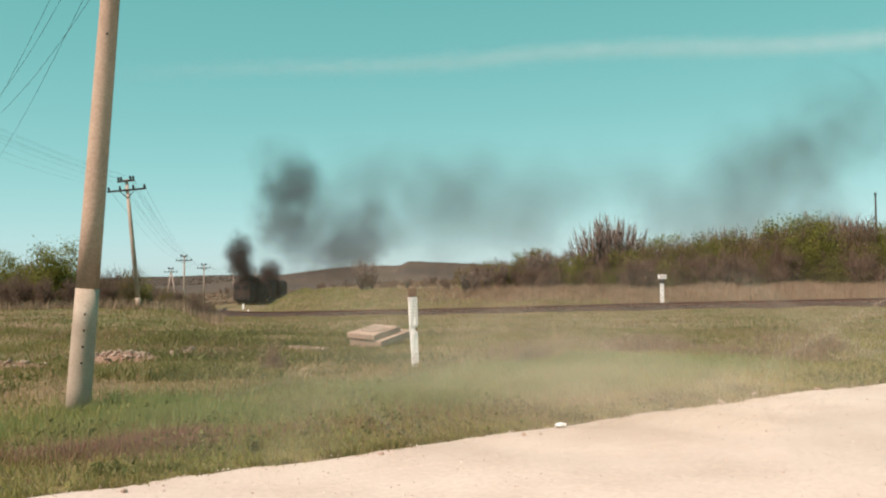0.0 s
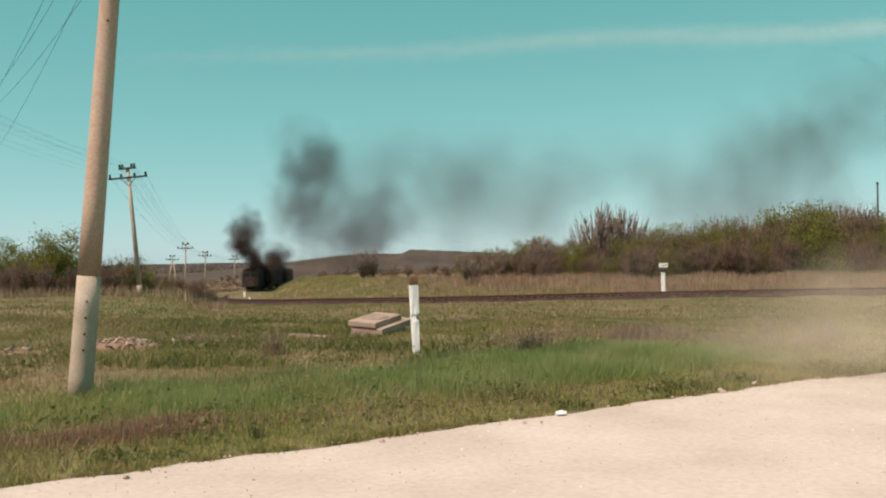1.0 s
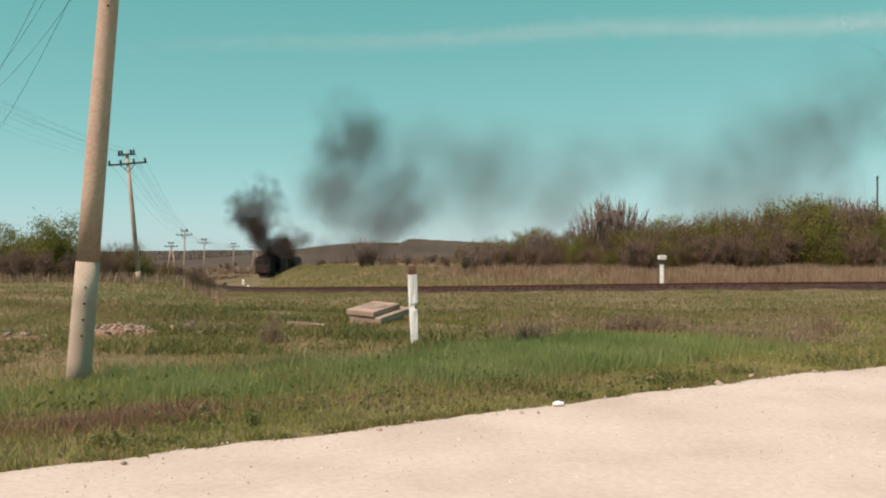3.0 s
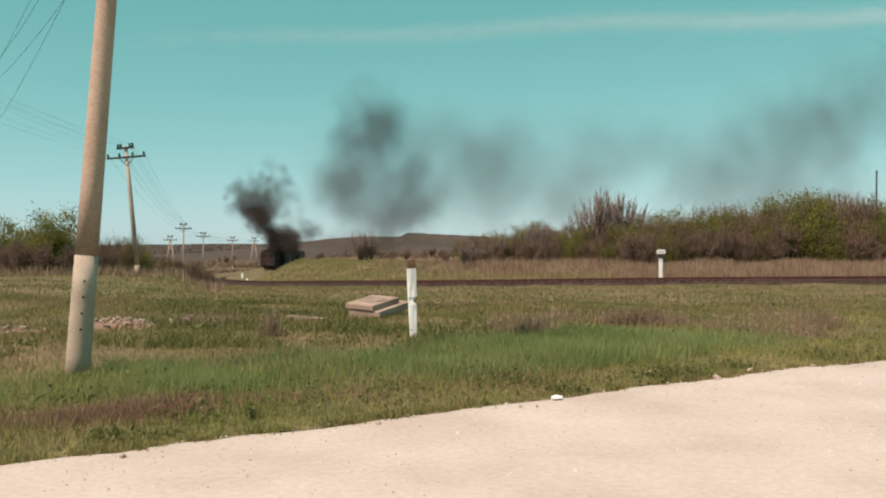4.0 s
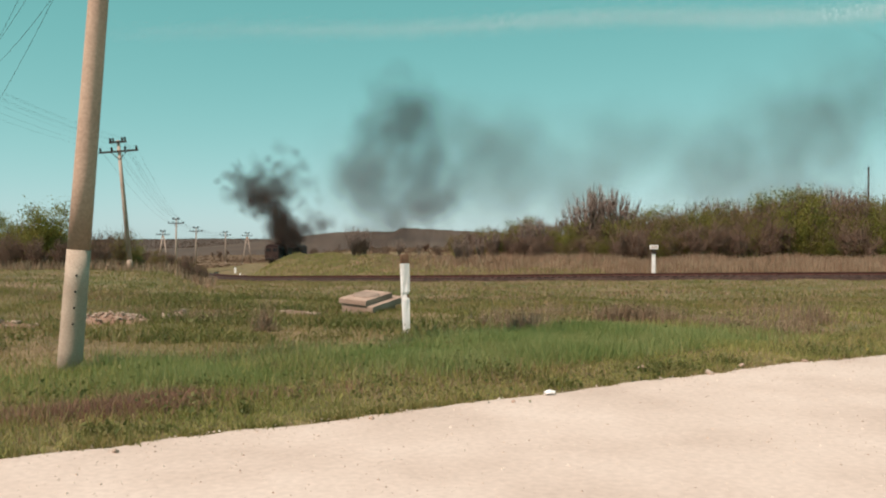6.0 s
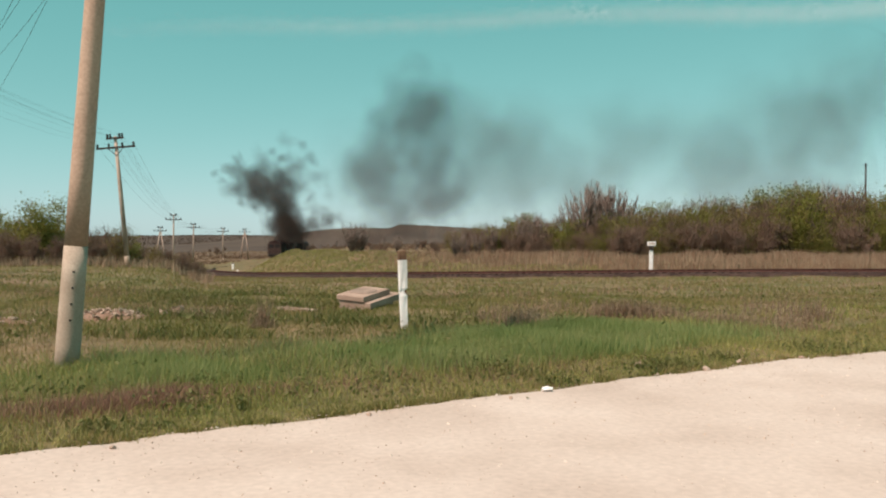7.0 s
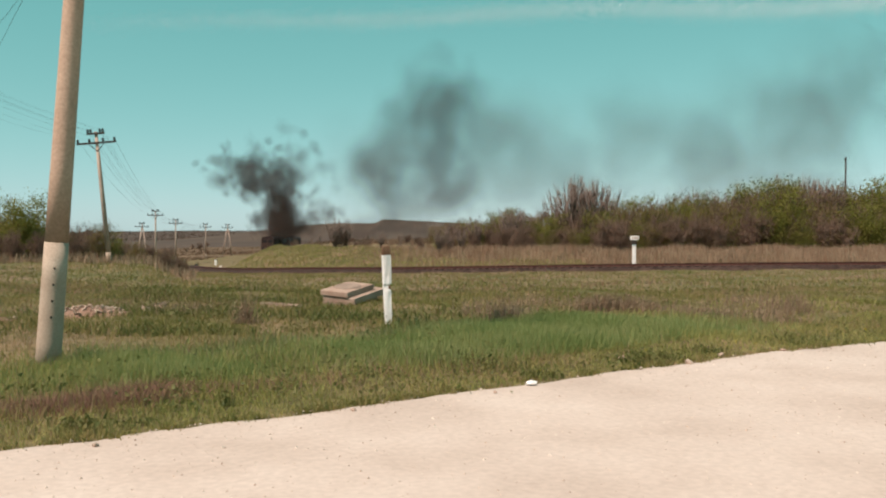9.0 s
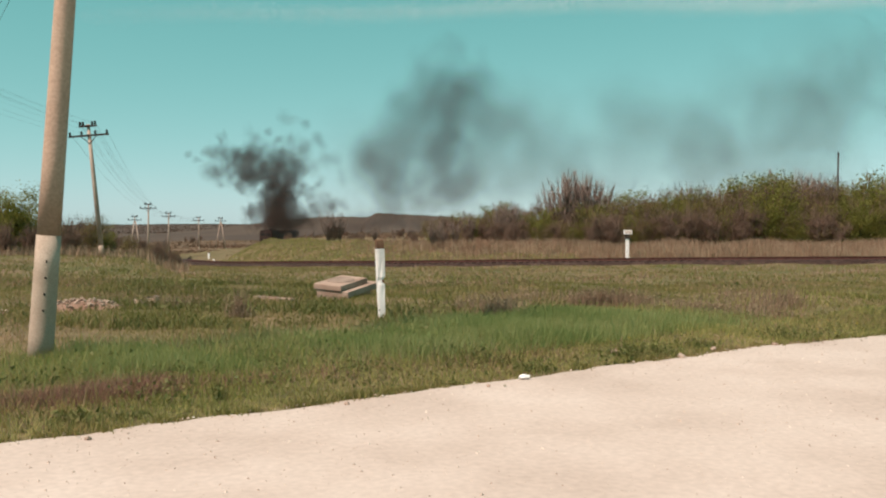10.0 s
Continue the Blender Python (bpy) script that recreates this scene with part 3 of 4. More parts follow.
def build_stones():
    r = rng(8)
    x, y = 1.1, 7.98
    bm = bmesh.new()
    stone_mesh(bm, (0, 0, 0.02), 0.058, r, 0.55)
    ob = part("stone", bm, M_WHITE)
    ob.matrix_basis = pose(x, y, float(ground_z(x, y)) + 0.02)
    tagged(ob, "pale rounded stone at the edge of the road", "stone")
    for k, (x, y, s) in enumerate([(-0.52, 6.86, 0.028), (3.05, 9.2, 0.06), (4.55, 10.2, 0.045), (2.35, 9.5, 0.05), (3.6, 9.75, 0.045), (-2.2, 5.75, 0.035), (0.72, 7.6, 0.03)]):
        bm = bmesh.new()
        stone_mesh(bm, (0, 0, 0), s, r, 0.5)
        ob = part("stone", bm, M_RUBBLE if k % 2 else M_SLAB)
        ob.matrix_basis = pose(x, y, float(ground_z(x, y)) + 0.03)
        tagged(ob, "small dusty stone beside the road", "stone", "roadside stones")
    # heaps of broken stone in the meadow
    for cx, cy, w, d, n, h in ((-5.6, 14.5, 0.62, 0.45, 95, 0.12), (-6.75, 13.0, 0.6, 0.35, 50, 0.06)):
        heap = empty("rubble_heap", pose(cx, cy, float(ground_z(cx, cy))))
        tagged(heap, "low heap of pinkish rubble in the grass", "rubble")
        er, ev, ef = 14, [(0, 0, h)], []
        for k in range(1, 5):
            for a in range(er):
                q = k / 4 * (1 + 0.18 * math.sin(a * 2.1 + cx) + 0.1 * math.sin(a * 5.0))
                ev.append((1.15 * w * q * math.cos(2 * math.pi * a / er), 1.15 * d * q * math.sin(2 * math.pi * a / er), h * (1 - (k / 4) ** 2) - 0.05 * (k == 4) + r.normal(0, 0.012)))
        for a in range(er):
            ef.append((0, 1 + a, 1 + (a + 1) % er))
            for k in range(3):
                o = 1 + k * er
                ef.append((o + a, o + er + a, o + er + (a + 1) % er, o + (a + 1) % er))
        obj("earth", ev, ef, M_EARTH, heap, True)
        meshes = []
        for i in range(5):
            bm = bmesh.new()
            stone_mesh(bm, (0, 0, 0), 0.06, r, 0.5)
            o = part("rock", bm, M_RUBBLE, heap)
            meshes.append(o)
        for i in range(n):
            a, q = r.uniform(0, 6.28), math.sqrt(r.uniform(0, 1))
            o = meshes[i] if i < 5 else new("rock", meshes[i % 5].data)
            o.parent = heap
            s = r.uniform(0.3, 0.95)
            o.matrix_basis = pose(q * w * math.cos(a), q * d * math.sin(a), h * (1 - q * q) + 0.03, r.uniform(-30, 30), r.uniform(-30, 30), r.uniform(0, 360)) @ Matrix.Diagonal((s, s, s, 1))
    # broken pale slabs in a row by the manhole, and a small one further left
    for x, y, sx, a in ((-3.05, 16.9, 0.22, 10), (-2.78, 16.7, 0.3, -8), (-2.45, 16.5, 0.34, -14), (-5.05, 16.6, 0.2, 5), (-5.0, 15.5, 0.12, 30)):
        bm = bmesh.new()
        box(bm, 0, 0, 0.08, sx, 0.3, 0.12, 0.03)
        for v in bm.verts:
            v.co += Vector((r.normal(0, 0.012), r.normal(0, 0.012), r.normal(0, 0.012)))
        ob = part("broken_slab", bm, M_SLAB)
        ob.matrix_basis = pose(x, y, float(ground_z(x, y)) - 0.05, r.uniform(-10, 10), r.uniform(-8, 8), a)
        tagged(ob, "broken pale concrete piece lying in the grass", "concrete rubble", "broken concrete")


build_guide_post()
build_km_post()
build_slab()
build_track_marker()
build_stones()


def build_pebbles():
    """Loose gravel on the road."""
    r = rng(21)
    n = 11000
    s = r.uniform(-7, 15, n)
    w = -np.abs(r.uniform(0, 1, n) ** 1.5) * 5.5 - 0.05
    x = ROAD_P[0] + ROAD_D[0] * s + ROAD_N[0] * w
    y = ROAD_P[1] + ROAD_D[1] * s + ROAD_N[1] * w
    z = ground_z(x, y) + 0.024
    size = np.clip(r.lognormal(math.log(0.0042), 0.6, n), 0.0018, 0.024)
    tet = np.array([(1, 0, -0.3), (-0.5, 0.87, -0.3), (-0.5, -0.87, -0.3), (0.1, 0.05, 0.6)])
    a = r.uniform(0, 6.28, n)
    rot = np.stack([np.cos(a), -np.sin(a), np.sin(a), np.cos(a)], -1).reshape(n, 2, 2)
    v = np.repeat(tet[None], n, 0) * size[:, None, None]
    v[:, :, :2] = np.einsum("nij,nkj->nki", rot, v[:, :, :2])
    v += np.stack([x, y, z], -1)[:, None]
    verts = v.reshape(-1, 3)
    faces = []
    for i in range(n):
        o = 4 * i
        faces += [(o, o + 1, o + 3), (o + 1, o + 2, o + 3), (o + 2, o, o + 3)]
    tagged(obj("gravel", verts, faces, M_PEBBLE), "loose pebbles scattered on the gravel road", "gravel", kind="stuff")


build_pebbles()


# ---- grass ----
def blades(name, x, y, h, w, mat, seed, label, lean=0.55, lift=0.0):
    r = rng(seed)
    n = len(x)
    z = ground_z(x, y) - 0.015 + lift
    a = r.uniform(0, 2 * math.pi, n)
    b = r.uniform(0, 2 * math.pi, n)
    l = np.abs(r.normal(0, lean, n)) * h
    base = np.stack([x, y, z], -1)
    side = np.stack([np.cos(a), np.sin(a), np.zeros(n)], -1) * (w / 2)[:, None]
    tip = base + np.stack([np.cos(b) * l, np.sin(b) * l, h], -1)
    ob = soup(name, np.stack([base - side, base + side, tip], 1), mat)
    return tagged(ob, label, "grass", kind="stuff")


def lump(x, y, f, p=0.0):
    """A smooth field between 0 and 1 that gathers the growth into patches."""
    return 0.5 + 0.25 * (np.sin(x * f + 1.7 * np.sin(y * f * 0.7 + p)) + np.sin(y * f * 1.3 + 1.1 * np.sin(x * f * 0.6 + 2 * p)))


def in_view(n, y0, y1, r, power=1.0):
    y = y0 + (y1 - y0) * r.uniform(0, 1, n) ** power
    x = r.uniform(-0.60, 0.64, n) * y
    return x, y


def build_grass():
    r = rng(31)
    # near verge
    x, y = in_view(230000, 4.5, 24, r, 0.8)
    d = road_side(x, y)
    keep = (d > -0.06) & (r.uniform(0, 1, len(x)) < ss(-0.12, 0.1, d) * (0.35 + 0.65 * lump(x, y, 1.6)))
    x, y, d = x[keep], y[keep], d[keep]
    tall = 0.5 + 0.9 * lump(x, y, 0.9, 1.0)
    h = (0.03 + 0.09 * r.uniform(0.3, 1, len(x)) * tall) * (0.55 + 0.45 * ss(0, 0.8, d))
    w = r.uniform(0.006, 0.016, len(x)) * np.maximum(1, y / 11)
    blades("meadow_grass", x, y, h, w, M_GRASS, 32, "short spring grass with dry stalks on the verge")
    # short bright verge along the road
    n = 90000
    s, d = r.uniform(-5, 16, n), r.uniform(-0.1, 1.5, n)
    x, y = ROAD_P[0] + ROAD_D[0] * s + ROAD_N[0] * d, ROAD_P[1] + ROAD_D[1] * s + ROAD_N[1] * d
    keep = r.uniform(0, 1, n) < (0.3 + 0.7 * lump(x, y, 2.2, 0.7)) * ss(-0.12, 0.08, road_side(x, y) + 0.05 * np.sin(s * 11) * np.sin(s * 4.3))
    x, y = x[keep], y[keep]
    blades("verge_grass", x, y, r.uniform(0.025, 0.11, len(x)) * (0.6 + 0.6 * lump(x, y, 1.9, 0.2)), r.uniform(0.006, 0.013, len(x)), M_LUSH, 41, "short yellow-green grass fringing the road", 0.7)
    # reddish dry strip behind it
    n = 20000
    s, d = r.normal(1.9, 1.15, n), r.normal(1.0, 0.17, n)
    x, y = ROAD_P[0] + ROAD_D[0] * s + ROAD_N[0] * d, ROAD_P[1] + ROAD_D[1] * s + ROAD_N[1] * d
    keep = r.uniform(0, 1, n) < (0.08 + 0.92 * ss(0.4, 0.68, lump(x, y, 1.5, 1.4)))
    x, y = x[keep], y[keep]
    blades("withered_grass", x, y, r.uniform(0.04, 0.13, len(x)), r.uniform(0.006, 0.011, len(x)), M_WITHER, 42, "withered reddish grass behind the verge", 0.7)
    # broad-leaved herbs in tufts
    n, k = 620, 46
    cx, cy = in_view(n, 6.3, 30, r, 0.9)
    keep = (road_side(cx, cy) > 0.05) & (lump(cx, cy, 0.8, 2.2) > 0.35)
    cx, cy = cx[keep], cy[keep]
    size = r.uniform(0.06, 0.2, len(cx)) * (0.8 + cy / 40)
    x = np.repeat(cx, k) + r.normal(0, 1, len(cx) * k) * np.repeat(size, k)
    y = np.repeat(cy, k) + r.normal(0, 1, len(cx) * k) * np.repeat(size, k)
    c = np.stack([x, y, ground_z(x, y) + r.uniform(0, 0.75, len(x)) * np.repeat(size, k)], -1)
    e1, e2 = r.normal(0, 1, (len(x), 3)), r.normal(0, 1, (len(x), 3))
    e1, e2 = (e / np.linalg.norm(e, axis=1)[:, None] * np.repeat(size, k)[:, None] * 0.22 for e in (e1, e2))
    tagged(soup("herb_tufts", np.stack([c, c + e1, c + e2 + (0, 0, 0.01)], 1), M_HERB), "low broad-leaved herbs scattered in the grass", "herbs", kind="stuff")
    # lush strips
    x, y = in_view(150000, 6.5, 17, r)
    u = x / y
    strip = np.exp(-((road_side(x, y) - 2.3 - 1.2 * ss(-0.1, 0.4, u)) / 0.9) ** 2)
    keep = r.uniform(0, 1, len(x)) < strip * (0.2 + 0.8 * lump(x, y, 1.1, 2.0)) * 0.75
    x, y = x[keep], y[keep]
    blades("lush_grass", x, y, r.uniform(0.08, 0.19, len(x)), r.uniform(0.007, 0.015, len(x)) * np.maximum(1, y / 11), M_LUSH, 33, "fresh bright green grass in a strip along the road")
    # a lush hollow beside the road
    n = 90000
    s, d = r.normal(7.0, 1.55, n), r.normal(2.35, 0.72, n)
    x, y = ROAD_P[0] + ROAD_D[0] * s + ROAD_N[0] * d, ROAD_P[1] + ROAD_D[1] * s + ROAD_N[1] * d
    keep = (d > 0.9) & (r.uniform(0, 1, n) < 0.35 + 0.65 * lump(x, y, 1.3, 0.9))
    x, y = x[keep], y[keep]
    blades("hollow_grass", x, y, r.uniform(0.06, 0.22, len(x)), r.uniform(0.007, 0.014, len(x)), M_FRESH, 43, "fresh green grass in a damp hollow", 0.6)
    # tall grass round the concrete pole and along the verge beside it
    n = 60000
    s, d = r.uniform(-2.5, 5.5, n), r.normal(2.35, 0.55, n)
    x, y = ROAD_P[0] + ROAD_D[0] * s + ROAD_N[0] * d, ROAD_P[1] + ROAD_D[1] * s + ROAD_N[1] * d
    keep = (d > 1.2) & (r.uniform(0, 1, n) < 0.2 + 0.8 * lump(x, y, 1.7, 2.4))
    x, y = x[keep], y[keep]
    blades("tall_grass", x, y, r.uniform(0.07, 0.2, len(x)) * (0.6 + 0.7 * lump(x, y, 2.1, 0.3)), r.uniform(0.006, 0.012, len(x)), M_FRESH, 45, "tall fresh grass along the verge by the pole", 0.5)
    # dark green herbs in the low middle of the meadow
    n = 70000
    x, y = in_view(n, 11.5, 22, r)
    field = np.exp(-((x / y + 0.2) / 0.17) ** 2) * ss(0.42, 0.68, lump(x, y * 1.6, 0.9, 0.35))
    keep = r.uniform(0, 1, n) < field
    x, y = x[keep], y[keep]
    blades("meadow_herbs", x, y, r.uniform(0.06, 0.2, len(x)), r.uniform(0.02, 0.045, len(x)), M_HERB, 46, "dark leafy herbs in the low meadow", 0.9)
    # tufts that creep over the road's edge
    k, m = 190, 60
    s, d = r.uniform(-4, 14, k), r.normal(-0.01, 0.06, k)
    size = r.uniform(0.02, 0.075, k) * (0.6 + 0.8 * (r.uniform(0, 1, k) < 0.3))
    cx, cy = ROAD_P[0] + ROAD_D[0] * s + ROAD_N[0] * d, ROAD_P[1] + ROAD_D[1] * s + ROAD_N[1] * d
    x, y = np.repeat(cx, m) + r.normal(0, 1, k * m) * np.repeat(size, m), np.repeat(cy, m) + r.normal(0, 0.8, k * m) * np.repeat(size, m)
    blades("edge_tufts", x, y, np.repeat(size, m) * r.uniform(0.5, 1.4, k * m), np.full(k * m, 0.011), M_GRASS, 44, "small tufts creeping over the edge of the gravel", 0.8, 0.02)
    # a few yellow flower heads at the roadside
    n = 45
    s, d = r.uniform(5, 13, n), np.abs(r.normal(0.5, 0.45, n)) + 0.05
    x, y = ROAD_P[0] + ROAD_D[0] * s + ROAD_N[0] * d, ROAD_P[1] + ROAD_D[1] * s + ROAD_N[1] * d
    c = np.stack([x, y, ground_z(x, y) + r.uniform(0.04, 0.1, n)], -1)
    e1, e2 = r.normal(0, 0.008, (n, 3)), r.normal(0, 0.008, (n, 3))
    tagged(soup("flower_heads", np.concatenate([np.stack([c, c + e1, c + e2], 1), np.stack([c, c - e1, c + e2], 1)]), M_YELLOW), "tiny yellow flowers in the roadside grass", "flowers", kind="stuff")
    # dry stalks
    x, y = in_view(60000, 6, 24, r)
    keep = (road_side(x, y) > 0.3) & (r.uniform(0, 1, len(x)) < 0.75 * ss(0.5, 0.85, lump(x, y, 0.7, 3.0)) + 0.06)
    x, y = x[keep], y[keep]
    blades("dry_stalks", x, y, r.uniform(0.05, 0.2, len(x)), r.uniform(0.005, 0.010, len(x)) * np.maximum(1, y / 11), M_DRY, 34, "dry reddish stalks among the grass")
    # far meadow
    x, y = in_view(190000, 22, 112, r, 0.9)
    yt = np.interp(x, FX, FY)
    keep = (y < yt - 3.2) | ((x < -26) & (y > 20) & (y < 110) & (x / y < -0.25))
    keep &= r.uniform(0, 1, len(x)) < 0.35 + 0.65 * lump(x, y, 0.5, 0.5)
    x, y = x[keep], y[keep]
    g = r.uniform(0, 1, len(x)) < 0.93 - 0.5 * ss(0.45, 0.75, lump(x, y * 2.2, 0.33, 1.9)) * ss(-0.25, 0.05, x / y)
    hh, ww = r.uniform(0.05, 0.20, len(x)), r.uniform(0.02, 0.05, len(x)) * np.maximum(1, y / 45)
    blades("far_grass", x[g], y[g], hh[g], ww[g], M_GRASS, 35, "grassy meadow running down to the railway", 0.5)
    blades("far_dry_grass", x[~g], y[~g], hh[~g] * 1.2, ww[~g] * 0.8, M_DRY, 36, "dry brown stalks in the meadow", 0.5)
    # brown tall growth along the crest of the slope by the telegraph line
    n = 60000
    x, y = in_view(n, 40, 66, r)
    u = x / y
    keep = (u < -0.262) & (r.uniform(0, 1, n) < ss(0.35, 0.7, lump(x, y, 0.42, 2.7)) * ss(40, 50, y))
    x, y = x[keep], y[keep]
    blades("bank_brown_grass", x, y, r.uniform(0.2, 0.75, len(x)), r.uniform(0.03, 0.07, len(x)), M_DULL, 47, "tall brown growth along the crest of the slope", 0.4)
    # reeds and dry field beyond the rails
    n = 90000
    x = r.uniform(-26, 62, n)
    yt = np.interp(x, FX, FY)
    k = r.uniform(0, 1, n)
    y = yt + 4 + 24 * k
    inside = ss(-27, -17, x) > r.uniform(0, 1, n)
    field = ss(-12, 6, x)
    dry = r.uniform(0, 1, n) < 0.15 + 0.8 * field * np.where((k < 0.28) & (x < 15), 0.15, 1.0)
    h = np.where(dry, r.uniform(0.3, 0.95, n) * (0.5 + 0.5 * field), r.uniform(0.1, 0.35, n))
    w = r.uniform(0.03, 0.07, n)
    a = inside & dry
    blades("reeds", x[a], y[a], h[a], w[a], M_DRY, 37, "pale pinkish dry reeds behind the railway", 0.15)
    a = inside & ~dry & (r.uniform(0, 1, n) < 0.5)
    blades("bank_tufts", x[a], y[a], h[a] * 1.2, w[a] * 1.2, M_GRASS, 39, "tussocky grass on the bank inside the curve", 0.5)
    a = inside & ~dry & ~a
    blades("bank_grass", x[a], y[a], h[a], w[a] * 1.3, M_LUSH, 38, "green grass on the bank inside the curve", 0.5)


build_grass()


# ---- shrubs and trees ----
def tree(name, height, spread, leaf_n, leaf_size, leaf_mat, seed, label, stems=4, twig_n=0, leaf_low=0.15, category="shrub"):
    """A shrub or small tree: stems and limbs as tapering tubes, a crown of many small leaves."""
    r = rng(seed)
    t = empty(name, pose(0, 0, 0))
    tagged(t, label, category, "thicket")
    runs, tips = [], []
    for s in range(stems):
        a = r.uniform(0, 6.28)
        base = Vector((r.normal(0, 0.12 * spread), r.normal(0, 0.12 * spread), -0.25))
        out = Vector((math.cos(a), math.sin(a), 0)) * spread * r.uniform(0.15, 0.8)
        hh = height * r.uniform(0.45, 1.0)
        mid = base + out * 0.35 + Vector((r.normal(0, 0.1), r.normal(0, 0.1), hh * 0.5))
        top = base + out + Vector((0, 0, hh))
        r0 = 0.02 * height * r.uniform(0.4, 0.75) * (0.5 if stems > 9 else 1)
        runs.append(([base, mid, top], [r0, r0 * 0.6, r0 * 0.15]))
        for b in range(5):
            f = r.uniform(0.2, 0.95)
            p = base.lerp(mid, f * 2) if f < 0.5 else mid.lerp(top, f * 2 - 1)
            a2 = r.uniform(0, 6.28)
            ln = spread * r.uniform(0.25, 0.6) * (1.15 - f * 0.7)
            q = p + Vector((math.cos(a2) * ln, math.sin(a2) * ln, ln * r.uniform(0.5, 1.5)))
            runs.append(([p, p.lerp(q, 0.5) + Vector((0, 0, -0.05 * ln)), q], [r0 * 0.35, r0 * 0.22, r0 * 0.08]))
            tips += [q, p.lerp(q, 0.6)]
        tips += [top, mid.lerp(top, 0.6)]
    tubes("trunk", runs, M_BARK, t, 3)
    if twig_n:
        n = twig_n
        i = r.integers(0, len(tips), n)
        c = np.array([tuple(p) for p in tips])[i] + r.normal(0, 0.10 * spread, (n, 3))
        up = r.normal(0, 0.3, (n, 3)) + np.array((0, 0, 1.0))
        ln = r.uniform(0.4, 1.1, n)[:, None] * height * 0.16
        side = r.normal(0, 1, (n, 3))
        side = side / np.linalg.norm(side, axis=1)[:, None] * (0.034 if stems > 9 else 0.022)
        tagged(soup("twig_mass", np.stack([c - side, c + side, c + up * ln], 1), M_TWIG, t), kind="stuff")
    if leaf_n:
        n = leaf_n
        i = r.integers(0, len(tips), n)
        c = np.array([tuple(p) for p in tips])[i]
        c = c + r.normal(0, 1, (n, 3)) * np.array((0.17 * spread, 0.17 * spread, 0.06 * height))
        low = r.uniform(0, 1, n) < 0.28
        c[low, 2] = r.uniform(leaf_low * height * 0.3, height * 0.55, low.sum())
        c[low, :2] += r.normal(0, 0.22 * spread, (low.sum(), 2))
        c[:, 2] = np.clip(c[:, 2], 0.03, height * 1.05)
        e1 = r.normal(0, 1, (n, 3))
        e1 /= np.linalg.norm(e1, axis=1)[:, None]
        e2 = np.cross(e1, r.normal(0, 1, (n, 3)))
        e2 /= np.linalg.norm(e2, axis=1)[:, None]
        s = (r.uniform(0.5, 1.3, n) * leaf_size)[:, None]
        soup("crown", np.stack([c - e1 * s, c + e1 * s, c + e2 * s * 1.3], 1), leaf_mat, t)
    return t


def bare_tree(height, spread, seed, label, limbs=9):
    """A leafless young tree: limbs fan upwards from the foot and fork into long upright twigs."""
    r = rng(seed)
    t = empty("tree", pose(0, 0, 0))
    tagged(t, label, "tree", "thicket")
    runs, twigs = [], []
    for k in range(limbs):
        a, out = r.uniform(0, 6.28), spread * r.uniform(0.15, 1.0)
        hh = height * r.uniform(0.7, 1.0)
        base = Vector((r.normal(0, 0.15), r.normal(0, 0.15), -0.2))
        tip = base + Vector((math.cos(a) * out, math.sin(a) * out, hh))
        mid = base.lerp(tip, 0.5) + Vector((math.cos(a) * out * 0.12, math.sin(a) * out * 0.12, 0))
        r0 = 0.0125 * height * r.uniform(0.6, 1.0)
        runs.append(([base, mid, tip], [r0, r0 * 0.62, r0 * 0.2]))
        for b in range(9):
            f = r.uniform(0.25, 0.92)
            p = base.lerp(mid, f * 2) if f < 0.5 else mid.lerp(tip, f * 2 - 1)
            a2, ln = a + r.normal(0, 1.2), height * r.uniform(0.16, 0.34) * (1.25 - f)
            q = p + Vector((math.cos(a2) * ln * 0.4, math.sin(a2) * ln * 0.4, ln))
            twigs.append(([p, p.lerp(q, 0.5) + Vector((math.cos(a2), math.sin(a2), 0)) * ln * 0.07, q], [r0 * 0.42, r0 * 0.3, r0 * 0.12]))
    tubes("trunk", runs, M_BARE, t, 4)
    tagged(tubes("twig_mass", twigs, M_BARE, t, 3), kind="stuff")
    return t


def place(ob, x, y, s, turn, first=False):
    z = float(ground_z(x, y))
    m = pose(x, y, z, 0, 0, turn)
    if first:
        ob.matrix_basis = m @ Matrix.Diagonal((s, s, s, 1))
        return ob
    made = copy_thing(ob, m)
    made.scale = (s, s, s)
    return made


